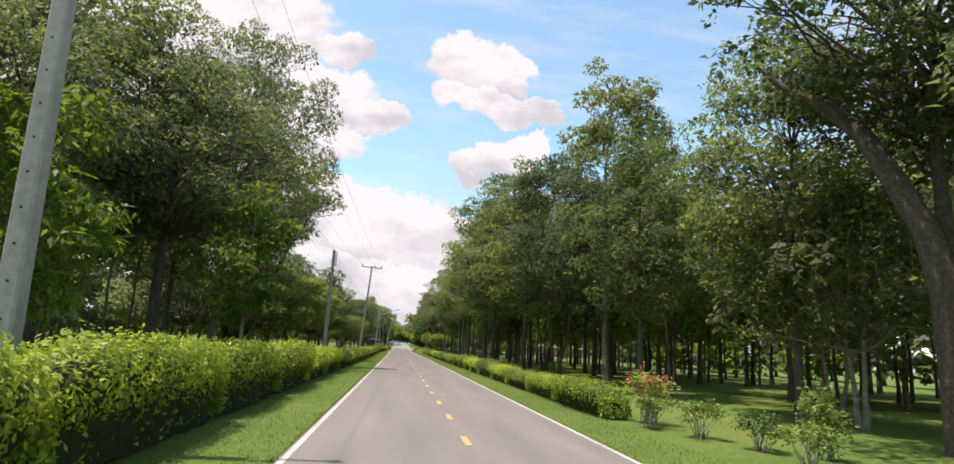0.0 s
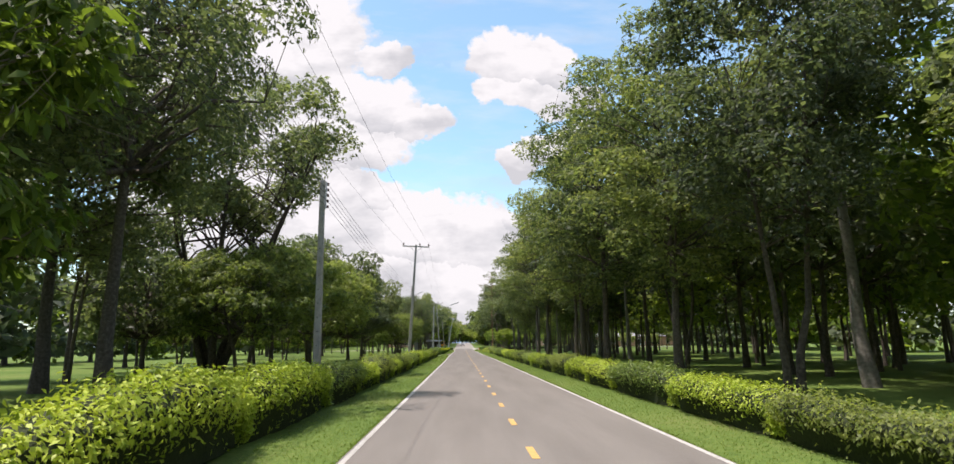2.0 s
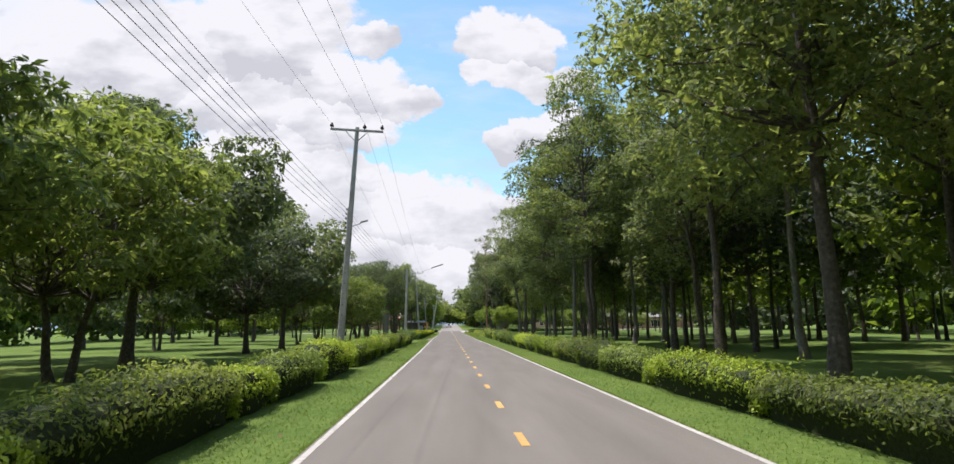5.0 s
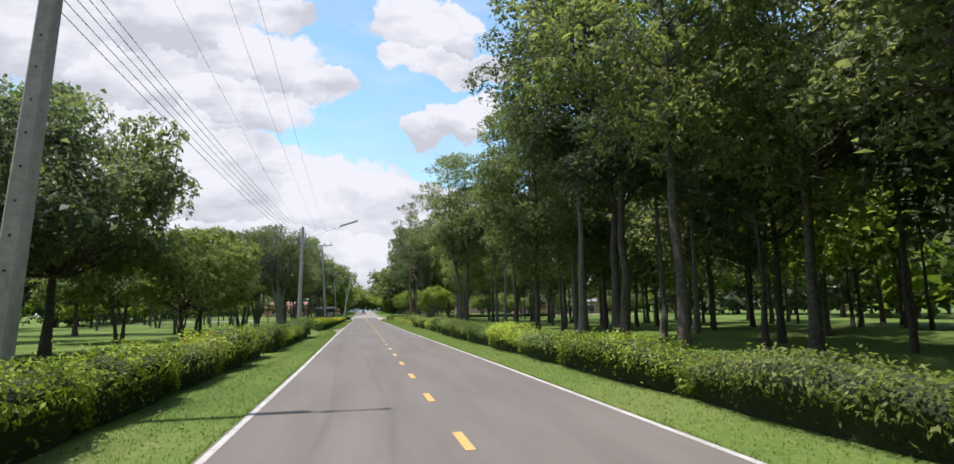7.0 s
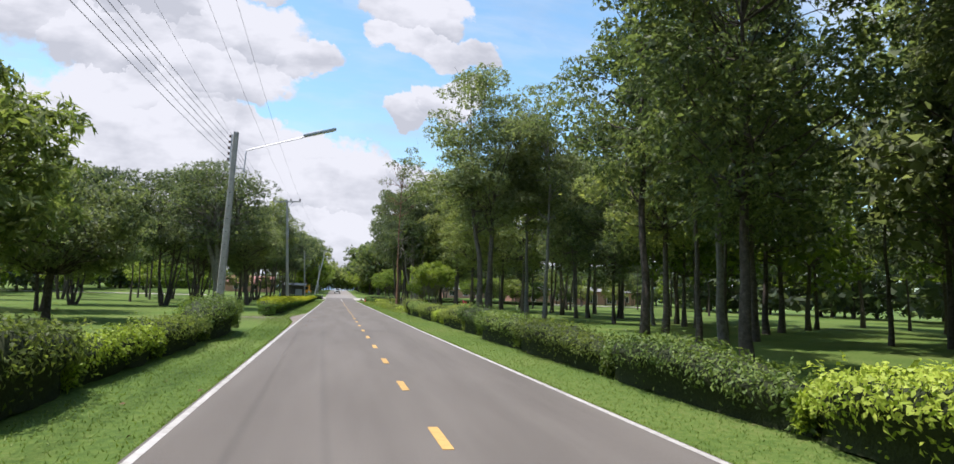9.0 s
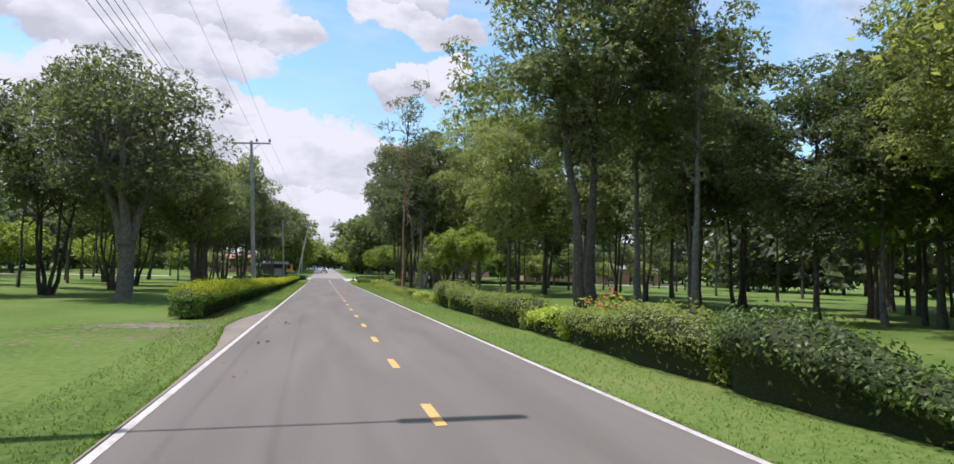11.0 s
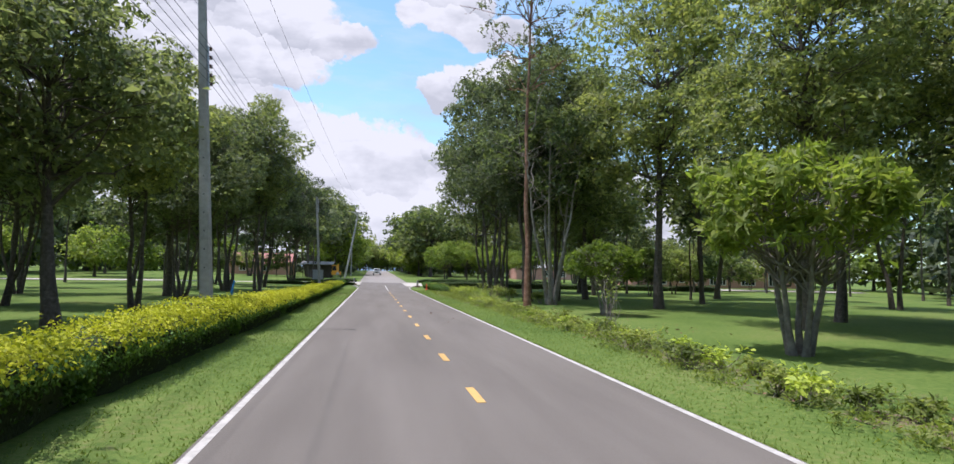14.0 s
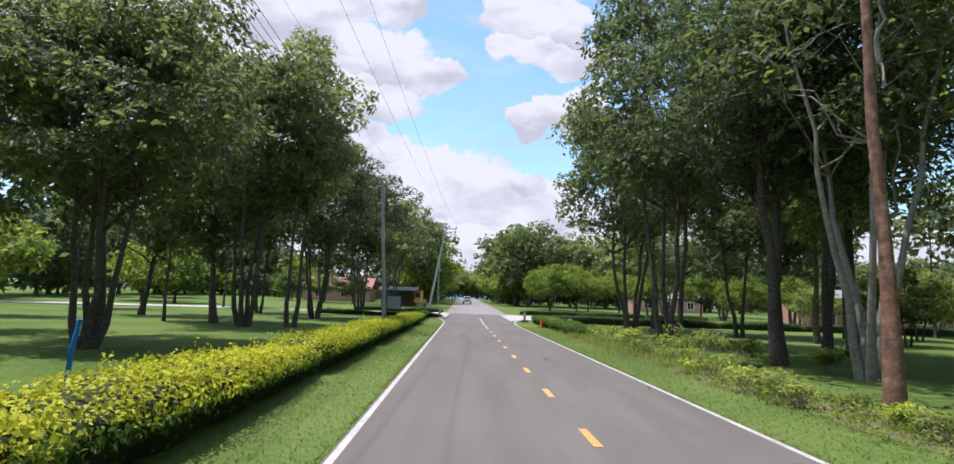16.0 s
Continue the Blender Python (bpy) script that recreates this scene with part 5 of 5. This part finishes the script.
def power_pole(x, y, height, arm=True, rack=None, lean=(0, 0), lamp="", label="", base=0.32, top=0.19, side=1):
    m = Matrix.Translation((x, y, float(rise(y)))) @ Euler((radians(lean[0]), radians(lean[1]), 0)).to_matrix().to_4x4()
    ob = thing("power_pole", m, label, "power pole", "poles along the road")
    bm = bmesh.new()
    tapered(bm, 0, 0, -0.4, height, base, top)
    shaft = part("shaft", bm, CONCRETE, ob)
    for k in range(int((height - 2) / 0.55)):
        bm = bmesh.new()
        box(bm, -0.018, 0.018, -base / 2 - 0.002 + 0.0062 * k * 0.9, -base / 2 + 0.02 + 0.0062 * k * 0.9, 1.8 + 0.55 * k, 1.836 + 0.55 * k)
        part("bolt_hole", bm, CABLE, shaft)
    if arm:
        za = height - 0.22
        bm = bmesh.new()
        box(bm, -1.45, 1.45, -0.05 - top / 2 - 0.05, 0.05 - top / 2 - 0.05, za - 0.06, za + 0.06, 0.01)
        part("crossarm", bm, CONCRETE, ob, "weathered grey crossarm")
        for sx in (-1, 1):
            bm = bmesh.new()
            bar(bm, (sx * 0.62, -top / 2 - 0.06, za - 0.05), (sx * 0.07, -top / 2 - 0.02, za - 0.62), 0.022)
            part("brace", bm, STEEL, ob)
        for ix in (-1.38, 0.42, 1.38):
            bm = bmesh.new()
            lathe(bm, [(0.02, 0.0), (0.02, 0.08), (0.10, 0.09), (0.115, 0.13), (0.07, 0.15), (0.10, 0.17), (0.10, 0.20), (0.055, 0.23), (0.05, 0.29), (0.02, 0.31)], (ix, -top / 2 - 0.05, za + 0.06))
            part("insulator", bm, PORCELAIN, ob)
    if rack:
        z0, z1 = rack
        bm = bmesh.new()
        box(bm, side * (top / 2 + 0.055) - 0.02, side * (top / 2 + 0.055) + 0.02, -0.03, 0.03, z0 - 0.1, z1 + 0.1)
        part("rack", bm, STEEL, ob)
        for k in range(5):
            z = z0 + (z1 - z0) * k / 4
            bm = bmesh.new()
            lathe(bm, [(0.045, -0.05), (0.055, -0.03), (0.03, 0.0), (0.055, 0.03), (0.045, 0.05)], (side * (top / 2 + 0.13), 0, z), 8)
            part("spool_insulator", bm, PORCELAIN, ob)
    if lamp == "short":
        z = 7.1
        bm = bmesh.new()
        bar(bm, (0.12, 0, z), (0.62, 0, z + 0.24), 0.022)
        part("lamp_arm", bm, STEEL, ob)
        bm = bmesh.new()
        box(bm, 0.55, 1.0, -0.06, 0.06, z + 0.22, z + 0.30, 0.02)
        part("lamp_head", bm, STEEL, ob).matrix_world = m @ Matrix.Translation((0.55, 0, z + 0.24)) @ pose(0, 0, 0, 0, -18, 0) @ Matrix.Translation((-0.55, 0, -z - 0.24))
    if lamp == "long":
        bm = bmesh.new()
        bar(bm, (0.45, 0, 6.6), (0.47, 0, 7.57), 0.025)
        bar(bm, (0.08, 0, 6.75), (0.46, 0, 6.75), 0.025)
        bar(bm, (0.46, 0, 7.55), (3.1, 0, 8.52), 0.028)
        part("lamp_arm", bm, STEEL, ob)
        bm = bmesh.new()
        box(bm, 0, 1.45, -0.11, 0.11, -0.05, 0.05, 0.03)
        head = part("lamp_head", bm, STEEL, ob, "long flat grey street lamp head")
        head.matrix_world = m @ Matrix.Translation((2.75, 0, 8.45)) @ pose(0, 0, 0, 0, -19, 0)
        bm = bmesh.new()
        box(bm, 0.35, 1.38, -0.085, 0.085, -0.065, -0.045, 0.006)
        part("diffuser", bm, WHITE_WALL, head)
    return ob


power_pole(-7.1, 9.4, 12.3, rack=(7.9, 9.0), lean=(0, -1.4), label="tall weathered concrete power pole behind the hedge", base=0.36)
power_pole(-6.82, 45.6, 8.5, arm=False, rack=(7.4, 8.35), label="short concrete power pole with a rack of insulators", base=0.30)
power_pole(-6.8, 86.8, 12.7, rack=(7.05, 8.05), side=-1, lamp="short", lean=(0, 3.3), label="tall concrete power pole with crossarm and small lamp", base=0.36)
power_pole(-5.95, 123.6, 8.3, arm=False, rack=(7.1, 8.1), side=-1, lamp="long", lean=(0, 1.3), label="concrete pole with a long street lamp arm", base=0.30)
power_pole(-6.36, 166.2, 11.75, rack=(7.4, 8.5), lean=(0, -3.6), label="tall grey concrete power pole with crossarm", base=0.34)
power_pole(-6.28, 203.0, 8.6, arm=False, rack=(7.3, 8.3), lean=(0, -3.8), label="slim concrete pole near the junction", base=0.24, top=0.16)
power_pole(-6.2, 248.0, 11.5, rack=(7.2, 8.3), lean=(0, 9.4), label="leaning concrete power pole with crossarm past the junction", base=0.32)
power_pole(-6.6, 287.0, 9.0, arm=False, rack=(7.2, 8.3), label="grey concrete pole along the far road")


def power_cable(points, sag, radius, label, group):
    """A cable hung over its supports, sagging in every span."""
    vs = []
    for a, b in zip(points, points[1:]):
        a, b = np.array(a), np.array(b)
        t = np.linspace(0, 1, 15)[:, None]
        line = a + (b - a) * t
        line[:, 2] -= (sag * (np.linalg.norm(b - a) / 40) ** 2 * 4 * t * (1 - t))[:, 0]
        vs.append(line if not vs else line[1:])
    line = np.concatenate(vs)
    me = mesh_arrays("power_cable", *tube_arrays(line, np.full(len(line), radius), 5))
    return tagged(link_mesh("power_cable", me, CABLE), label, "power cable", group)


for k in range(5):
    f = k / 4
    power_cable([(-7.1, -30, 7.9 + 1.1 * f), (-7.1, 9.6, 7.9 + 1.1 * f), (-6.6, 45.6, 7.4 + 0.95 * f), (-6.58 + 0.06 * f, 86.8, 7.05 + f), (-5.99, 123.6, 7.1 + f),
                 (-6.6, 166.2, 7.4 + 1.1 * f), (-6.57, 203.0, 7.3 + f), (-4.78 + 0.18 * f, 248.0, 7.6 + 1.1 * f), (-6.4, 287, 8.2 + 1.1 * f)], 0.42, 0.008, "black low-voltage cable sagging between the poles", "low-voltage cables")
for k, ix in enumerate((-1.38, 0.42, 1.38)):
    power_cable([(-7.4 + ix, -70, 12.4), (-7.4 + ix, 9.3, 12.4), (-6.06 + ix, 86.7, 12.8), (-7.09 + ix, 166.1, 11.85), (-4.33 + ix, 247.9, 12.0), (-6.6 + ix, 330, 12.6)], 0.28, 0.006, "thin bare high-voltage wire on the crossarms", "high-voltage wires")


# ---- buildings and things round the junction ----
def gable(bm, x0, x1, y0, y1, z0, z1, over=0.5, thick=0.14):
    """A gabled roof, ridge along x, as two sloping slabs."""
    ym = (y0 + y1) / 2
    for ya in (y0 - over, y1 + over):
        drop = (z1 - z0) / ((y1 - y0) / 2) * over
        a = [(x0 - over, ya, z0 - drop), (x1 + over, ya, z0 - drop), (x1 + over, ym, z1), (x0 - over, ym, z1)]
        lo = [bm.verts.new(p) for p in a]
        hi = [bm.verts.new((p[0], p[1], p[2] + thick)) for p in a]
        bm.faces.new(lo)
        bm.faces.new(hi)
        for i in range(4):
            bm.faces.new((lo[i], lo[(i + 1) % 4], hi[(i + 1) % 4], hi[i]))
    bmesh.ops.recalc_face_normals(bm, faces=bm.faces[:])


def window(parent, x, y, z0, z1, width, panes=3, arched=False):
    """A white-framed window on a wall that faces the camera's way (-y)."""
    bm = bmesh.new()
    fr = 0.12
    box(bm, x - width / 2 - fr, x - width / 2, y - 0.09, y + 0.05, z0 - fr, z1 + fr)
    box(bm, x + width / 2, x + width / 2 + fr, y - 0.09, y + 0.05, z0 - fr, z1 + fr)
    box(bm, x - width / 2, x + width / 2, y - 0.09, y + 0.05, z1, z1 + fr)
    box(bm, x - width / 2, x + width / 2, y - 0.12, y + 0.05, z0 - fr, z0)
    for k in range(1, panes):
        px = x - width / 2 + width * k / panes
        box(bm, px - 0.04, px + 0.04, y - 0.07, y + 0.05, z0, z1)
    w = part("window", bm, WHITE_WALL, parent, "white-framed window")
    for k in range(panes):
        bm = bmesh.new()
        a = x - width / 2 + width * k / panes + 0.04
        box(bm, a, a + width / panes - 0.08, y - 0.02, y + 0.02, z0, z1)
        part("pane", bm, DARK_GLASS, w)
    return w


def brick_house(x0, x1, y0, y1, height, label, wins, roof=ROOF_GREY, wall=BRICK, ridge=2.4):
    ob = thing("house", Matrix.Translation((x0, y0, float(rise(y0)) - 0.1)), label, "house")
    w, d = x1 - x0, y1 - y0
    bm = bmesh.new()
    box(bm, 0, w, 0, 0.2, 0, height)
    box(bm, 0, w, d - 0.2, d, 0, height)
    box(bm, 0, 0.2, 0.2, d - 0.2, 0, height)
    box(bm, w - 0.2, w, 0.2, d - 0.2, 0, height)
    part("wall", bm, wall, ob)
    bm = bmesh.new()
    gable(bm, 0, w, 0, d, height, height + ridge)
    part("roof", bm, roof, ob)
    for x, z0, z1, width, n in wins:
        window(ob, x, 0, z0, z1, width, n)
    return ob


def long_house():
    h = brick_house(44, 78, 246, 256, 3.6, "long pink brick house with white-framed windows behind trees",
                    [(5.0, 0.6, 2.5, 1.0, 1), (8.5, 0.9, 2.4, 0.8, 1), (11.5, 0.9, 2.4, 0.8, 1), (15.5, 0.6, 2.6, 3.0, 5), (21.5, 0.6, 2.6, 2.6, 4), (27, 0.6, 2.6, 2.6, 4), (31.5, 0.9, 2.4, 0.9, 1)], ridge=1.2)
    bm = bmesh.new()
    box(bm, 2.1, 3.3, -0.06, 0.02, 0.1, 2.2)
    part("door", bm, BARK_RED, h, "dark wooden front door")
    bm = bmesh.new()
    for k in range(9):
        a = math.pi * k / 8
        box(bm, 2.7 - 0.72 * math.cos(a) - 0.1, 2.7 - 0.72 * math.cos(a) + 0.1, -0.12, 0.02, 2.15 + 0.6 * math.sin(a) - 0.1, 2.15 + 0.6 * math.sin(a) + 0.1)
    box(bm, 1.86, 2.08, -0.12, 0.02, 0.1, 2.15)
    box(bm, 3.32, 3.54, -0.12, 0.02, 0.1, 2.15)
    part("door_arch", bm, WHITE_WALL, h, "white arched door surround")
    return h


long_house()
brick_house(-33, -20, 286, 294, 2.7, "low pinkish house with a faded red roof among trees", [(3, 0.9, 2.1, 1.2, 2), (8, 0.9, 2.1, 1.2, 2)], roof=ROOF_RED, wall=BRICK, ridge=2.0)
brick_house(32, 46, 286, 294, 3.0, "red-brown brick house behind the lime-green trees", [(3, 0.9, 2.2, 1.4, 2), (7.5, 0.9, 2.2, 1.4, 2), (11.5, 0.9, 2.2, 1.2, 2)], roof=ROOF_GREY, wall=BRICK, ridge=1.8)


def shed():
    y0 = 262
    ob = thing("shed", Matrix.Translation((-14.5, y0, float(rise(y0)))), "open roadside shed with a sloping grey roof", "shed")
    for x in (0.1, 2.6, 5.0):
        for y in (0.1, 3.6):
            bm = bmesh.new()
            box(bm, x - 0.06, x + 0.06, y - 0.06, y + 0.06, -0.2, 2.5 + 0.12 * y)
            part("post", bm, BARK_DARK, ob)
    bm = bmesh.new()
    bmesh.ops.create_cube(bm, size=1.0, matrix=pose(2.55, 1.85, 2.78, 7, 0, 0) @ Matrix.Diagonal((6.0, 4.8, 0.08, 1)))
    part("roof", bm, ROOF_GREY, ob)
    bm = bmesh.new()
    box(bm, 0.1, 5.0, 3.55, 3.62, 0, 2.4)
    part("back_wall", bm, BARK_DARK, ob)
    return ob


def excavator(x, y):
    """A small yellow digger: tracks, cab, engine cover and a folded boom."""
    ob = thing("excavator", Matrix.Translation((x, y, float(rise(y)))), "small yellow-orange excavator parked by the shed", "excavator")
    for sx in (-0.75, 0.75):
        bm = bmesh.new()
        box(bm, sx - 0.2, sx + 0.2, -1.2, 1.2, 0, 0.55, 0.18)
        part("track", bm, RUBBER, ob)
    bm = bmesh.new()
    box(bm, -0.85, 0.85, -1.1, 1.0, 0.6, 1.25, 0.1)
    part("engine_cover", bm, ORANGE, ob)
    bm = bmesh.new()
    box(bm, -0.8, 0.1, -0.9, 0.4, 1.25, 2.4, 0.08)
    cab = part("cab", bm, ORANGE, ob)
    bm = bmesh.new()
    box(bm, -0.72, 0.02, -0.94, -0.88, 1.4, 2.25)
    part("windscreen", bm, DARK_GLASS, cab)
    bm = bmesh.new()
    bar(bm, (0.4, -0.9, 1.1), (0.4, -2.3, 2.5), 0.13)
    bar(bm, (0.4, -2.3, 2.5), (0.4, -2.9, 1.1), 0.10)
    part("boom", bm, ORANGE, ob)
    bm = bmesh.new()
    box(bm, 0.1, 0.7, -3.2, -2.7, 0.55, 1.1, 0.1)
    part("bucket", bm, STEEL, ob)
    return ob


shed()
excavator(-8.4, 262.5)


def pickup(x, y, turn):
    """A white pickup seen from the front."""
    m = Matrix.Translation((x, y, float(rise(y)))) @ pose(0, 0, 0, 0, 0, turn)
    ob = thing("pickup_truck", m, "white pickup truck far along the road", "car")
    bm = bmesh.new()
    box(bm, -0.9, 0.9, -2.6, 2.5, 0.45, 1.0, 0.12)
    box(bm, -0.86, 0.86, -2.5, -1.0, 0.95, 1.12, 0.08)
    body = part("body", bm, WHITE_METAL, ob)
    bm = bmesh.new()
    lo = [(-0.82, -1.15, 1.0), (0.82, -1.15, 1.0), (0.82, 0.9, 1.0), (-0.82, 0.9, 1.0)]
    hi = [(-0.66, -0.45, 1.72), (0.66, -0.45, 1.72), (0.66, 0.7, 1.72), (-0.66, 0.7, 1.72)]
    a, b = [bm.verts.new(p) for p in lo], [bm.verts.new(p) for p in hi]
    for i in range(4):
        bm.faces.new((a[i], a[(i + 1) % 4], b[(i + 1) % 4], b[i]))
    bm.faces.new(b)
    part("cabin", bm, WHITE_METAL, ob)
    bm = bmesh.new()
    q = [bm.verts.new(p) for p in ((-0.72, -1.10, 1.08), (0.72, -1.10, 1.08), (0.60, -0.52, 1.66), (-0.60, -0.52, 1.66))]
    r = [bm.verts.new((v.co.x, v.co.y - 0.03, v.co.z + 0.02)) for v in q]
    bm.faces.new(r)
    for i in range(4):
        bm.faces.new((q[i], q[(i + 1) % 4], r[(i + 1) % 4], r[i]))
    part("windscreen", bm, DARK_GLASS, ob)
    for sx in (-1, 1):
        bm = bmesh.new()
        box(bm, sx * 0.62 - 0.17, sx * 0.62 + 0.17, -2.63, -2.55, 0.75, 0.92, 0.02)
        part("headlight", bm, WHITE_WALL, body)
        for wy in (-1.65, 1.55):
            bm = bmesh.new()
            bmesh.ops.create_cone(bm, cap_ends=True, segments=18, radius1=0.37, radius2=0.37, depth=0.24, matrix=Matrix.Translation((sx * 0.8, wy, 0.37)) @ pose(0, 0, 0, 0, 90, 0))
            wheel = part("wheel", bm, RUBBER, ob)
            bm = bmesh.new()
            bmesh.ops.create_cone(bm, cap_ends=True, segments=14, radius1=0.22, radius2=0.19, depth=0.03, matrix=Matrix.Translation((sx * 0.925, wy, 0.37)) @ pose(0, 0, 0, 0, 90, 0))
            part("rim", bm, STEEL, wheel)
    bm = bmesh.new()
    box(bm, -0.45, 0.45, -2.63, -2.58, 0.62, 0.9, 0.02)
    part("grille", bm, RUBBER, body)
    return ob


pickup(-0.7, 300, 0)


def notice_board(x, y):
    ob = thing("notice_board", Matrix.Translation((x, y, float(rise(y)))), "blank grey sheet-metal board on two dark posts", "sign")
    for sx in (-0.75, 0.75):
        bm = bmesh.new()
        box(bm, sx - 0.05, sx + 0.05, -0.05, 0.05, -0.2, 2.0)
        part("post", bm, BARK_DARK, ob)
    bm = bmesh.new()
    box(bm, -0.7, 0.7, -0.03, 0.03, 0.5, 1.8, 0.01)
    part("panel", bm, GREY_SHEET, ob)
    return ob


notice_board(-9.0, 231.5)


def corner_post(x, y, label):
    ob = thing("corner_post", Matrix.Translation((x, y, float(rise(y)))), label, "post", "posts at the junction")
    bm = bmesh.new()
    tapered(bm, 0, 0, -0.1, 0.85, 0.24, 0.2)
    part("shaft", bm, CONCRETE, ob)
    bm = bmesh.new()
    box(bm, -0.32, 0.32, -0.32, 0.32, -0.05, 0.16, 0.03)
    part("footing", bm, BARK_RED, ob, "reddish stone footing")
    return ob


corner_post(3.95, 222.6, "grey concrete stub post at the road corner")
corner_post(-4.0, 228.0, "grey concrete stub post at the road corner")


def traffic_cone(x, y):
    ob = thing("traffic_cone", Matrix.Translation((x, y, float(rise(y)))), "faded red plastic cone on the verge", "traffic cone")
    bm = bmesh.new()
    lathe(bm, [(0.15, 0.03), (0.12, 0.06), (0.06, 0.55), (0.03, 0.72), (0.015, 0.74)], (0, 0, 0), 14)
    part("body", bm, RED_CONE, ob)
    bm = bmesh.new()
    box(bm, -0.2, 0.2, -0.2, 0.2, 0, 0.035, 0.008)
    part("base", bm, RUBBER, ob)
    return ob


traffic_cone(4.35, 214.0)


def standpipe(x, y):
    ob = thing("standpipe", Matrix.Translation((x, y, 0)), "bent blue plastic water pipe on the lawn", "water pipe")
    bm = bmesh.new()
    bar(bm, (0, 0, -0.1), (0.03, 0, 0.75), 0.042, 10)
    part("upright", bm, BLUE_PIPE, ob)
    bm = bmesh.new()
    bar(bm, (0.03, 0, 0.72), (0.12, 0, 1.25), 0.042, 10)
    part("spout", bm, BLUE_PIPE, ob)
    bm = bmesh.new()
    bar(bm, (0.015, 0, 0.66), (0.045, 0, 0.80), 0.052, 10)
    part("collar", bm, BLUE_PIPE, ob)


standpipe(-8.3, 177.9)


# ---- grass on the verges ----
def grass(name, line, wide, y0, y1, per_metre, seed, tall=0.036):
    """Mown grass from just outside the painted line out to the hedge; longer blades lean over the asphalt's rim."""
    rng = np.random.default_rng(seed)
    n = int(abs(wide) * (y1 - y0) * per_metre)
    y, across = rng.uniform(y0, y1, n), rng.uniform(0, 1, n)
    rim = int((y1 - y0) * 110)
    y, across = np.concatenate([y, rng.uniform(y0, y1, rim)]), np.concatenate([across, np.abs(rng.normal(size=rim)) * 0.035])
    n += rim
    ragged = 0.02 * np.sin(2.1 * y) + 0.02 * np.sin(5.3 * y + 1.0)
    x = line(y) + math.copysign(1, wide) * (0.075 + ragged) + wide * across
    p = np.stack([x, y, np.maximum(ground_height(x, y) - 0.035, rise(y) - 0.03)], -1)
    a = rng.uniform(0, 6.283, n)
    w = np.stack([np.cos(a), np.sin(a), np.zeros(n)], -1) * rng.uniform(0.005, 0.012, (n, 1))
    h = rng.normal(size=(n, 3)) * 0.022
    h[:, 2] = tall * rng.uniform(0.5, 1.4, n)
    v = np.stack([p - w, p + w, p + h], 1).reshape(-1, 3)
    ob = link_mesh(name, mesh_arrays(name, v, np.arange(3 * n).reshape(n, 3)), BLADES)
    return tagged(ob, "short mown grass on the road verge", "grass", kind="stuff")


grass("grass_verge_west", edge_west, -1.8, 0, 122, 170, 1)
grass("grass_verge_west", lambda y: np.interp(y, [p[0] for p in RIM], [p[1] for p in RIM]) + 0.06, -1.4, 122, 142, 200, 4)
grass("grass_verge_west", edge_west, -1.7, 142, 216, 170, 2)
grass("grass_verge_east", edge_east, 1.9, 0, 215, 170, 3)


# rank weeds in the dry shrub strip
def weeds(name, x0, x1, y0, y1, tufts, seed, mat, label):
    rng = np.random.default_rng(seed)
    parts = []
    cx = rng.uniform(x0, x1, tufts)
    cy = rng.uniform(y0, y1, tufts)
    for x, y in zip(cx, cy):
        n = int(rng.integers(14, 40))
        h = rng.uniform(0.10, 0.34)
        r = h * rng.uniform(0.5, 1.1)
        p = np.stack([x + rng.normal(size=n) * r, y + rng.normal(size=n) * r, rng.uniform(0.0, h, n) + float(rise(y)) - 0.03], -1)
        parts.append(leaf_arrays(rng, p, 0.10, 0.032, -0.35, rng.normal(size=(n, 3)) * 0.5 + np.array([0, 0, 0.6])))
    ob = link_mesh(name, mesh_arrays(name, *merge(parts)), mat)
    return tagged(ob, label, "weeds", kind="stuff")


weeds("weeds", 4.3, 5.9, 150, 203, 620, 21, LEAF_SCRUB, "tufts of dry olive weeds between the low shrubs")
weeds("weeds", 4.2, 6.2, 150, 210, 380, 22, LEAF_LIME, "fresh green weeds sprouting along the verge")


# fallen leaves and grit on the asphalt and verge
def litter(x0, x1, y0, y1, n, seed, name="fallen_leaves"):
    rng = np.random.default_rng(seed)
    x, y = rng.uniform(x0, x1, n), rng.uniform(y0, y1, n)
    p = np.stack([x, y, np.where(np.abs(x) < 3.1, 0.012, 0.03) + rise(y)], -1)
    ob = link_mesh(name, mesh_arrays(name, *leaf_arrays(rng, p, 0.09, 0.05, 0, np.tile((0, 0, 0.1), (n, 1)))), BARK_RED)
    return tagged(ob, "scattered dry fallen leaves", "leaves", kind="stuff")


litter(-3.0, -1.6, 126, 146, 22, 1)
litter(0.8, 3.0, 168, 200, 30, 2)
litter(4.3, 6.5, 150, 215, 420, 3)
litter(6.5, 10, 165, 200, 120, 5)
litter(-4.8, -3.2, 60, 120, 40, 4)
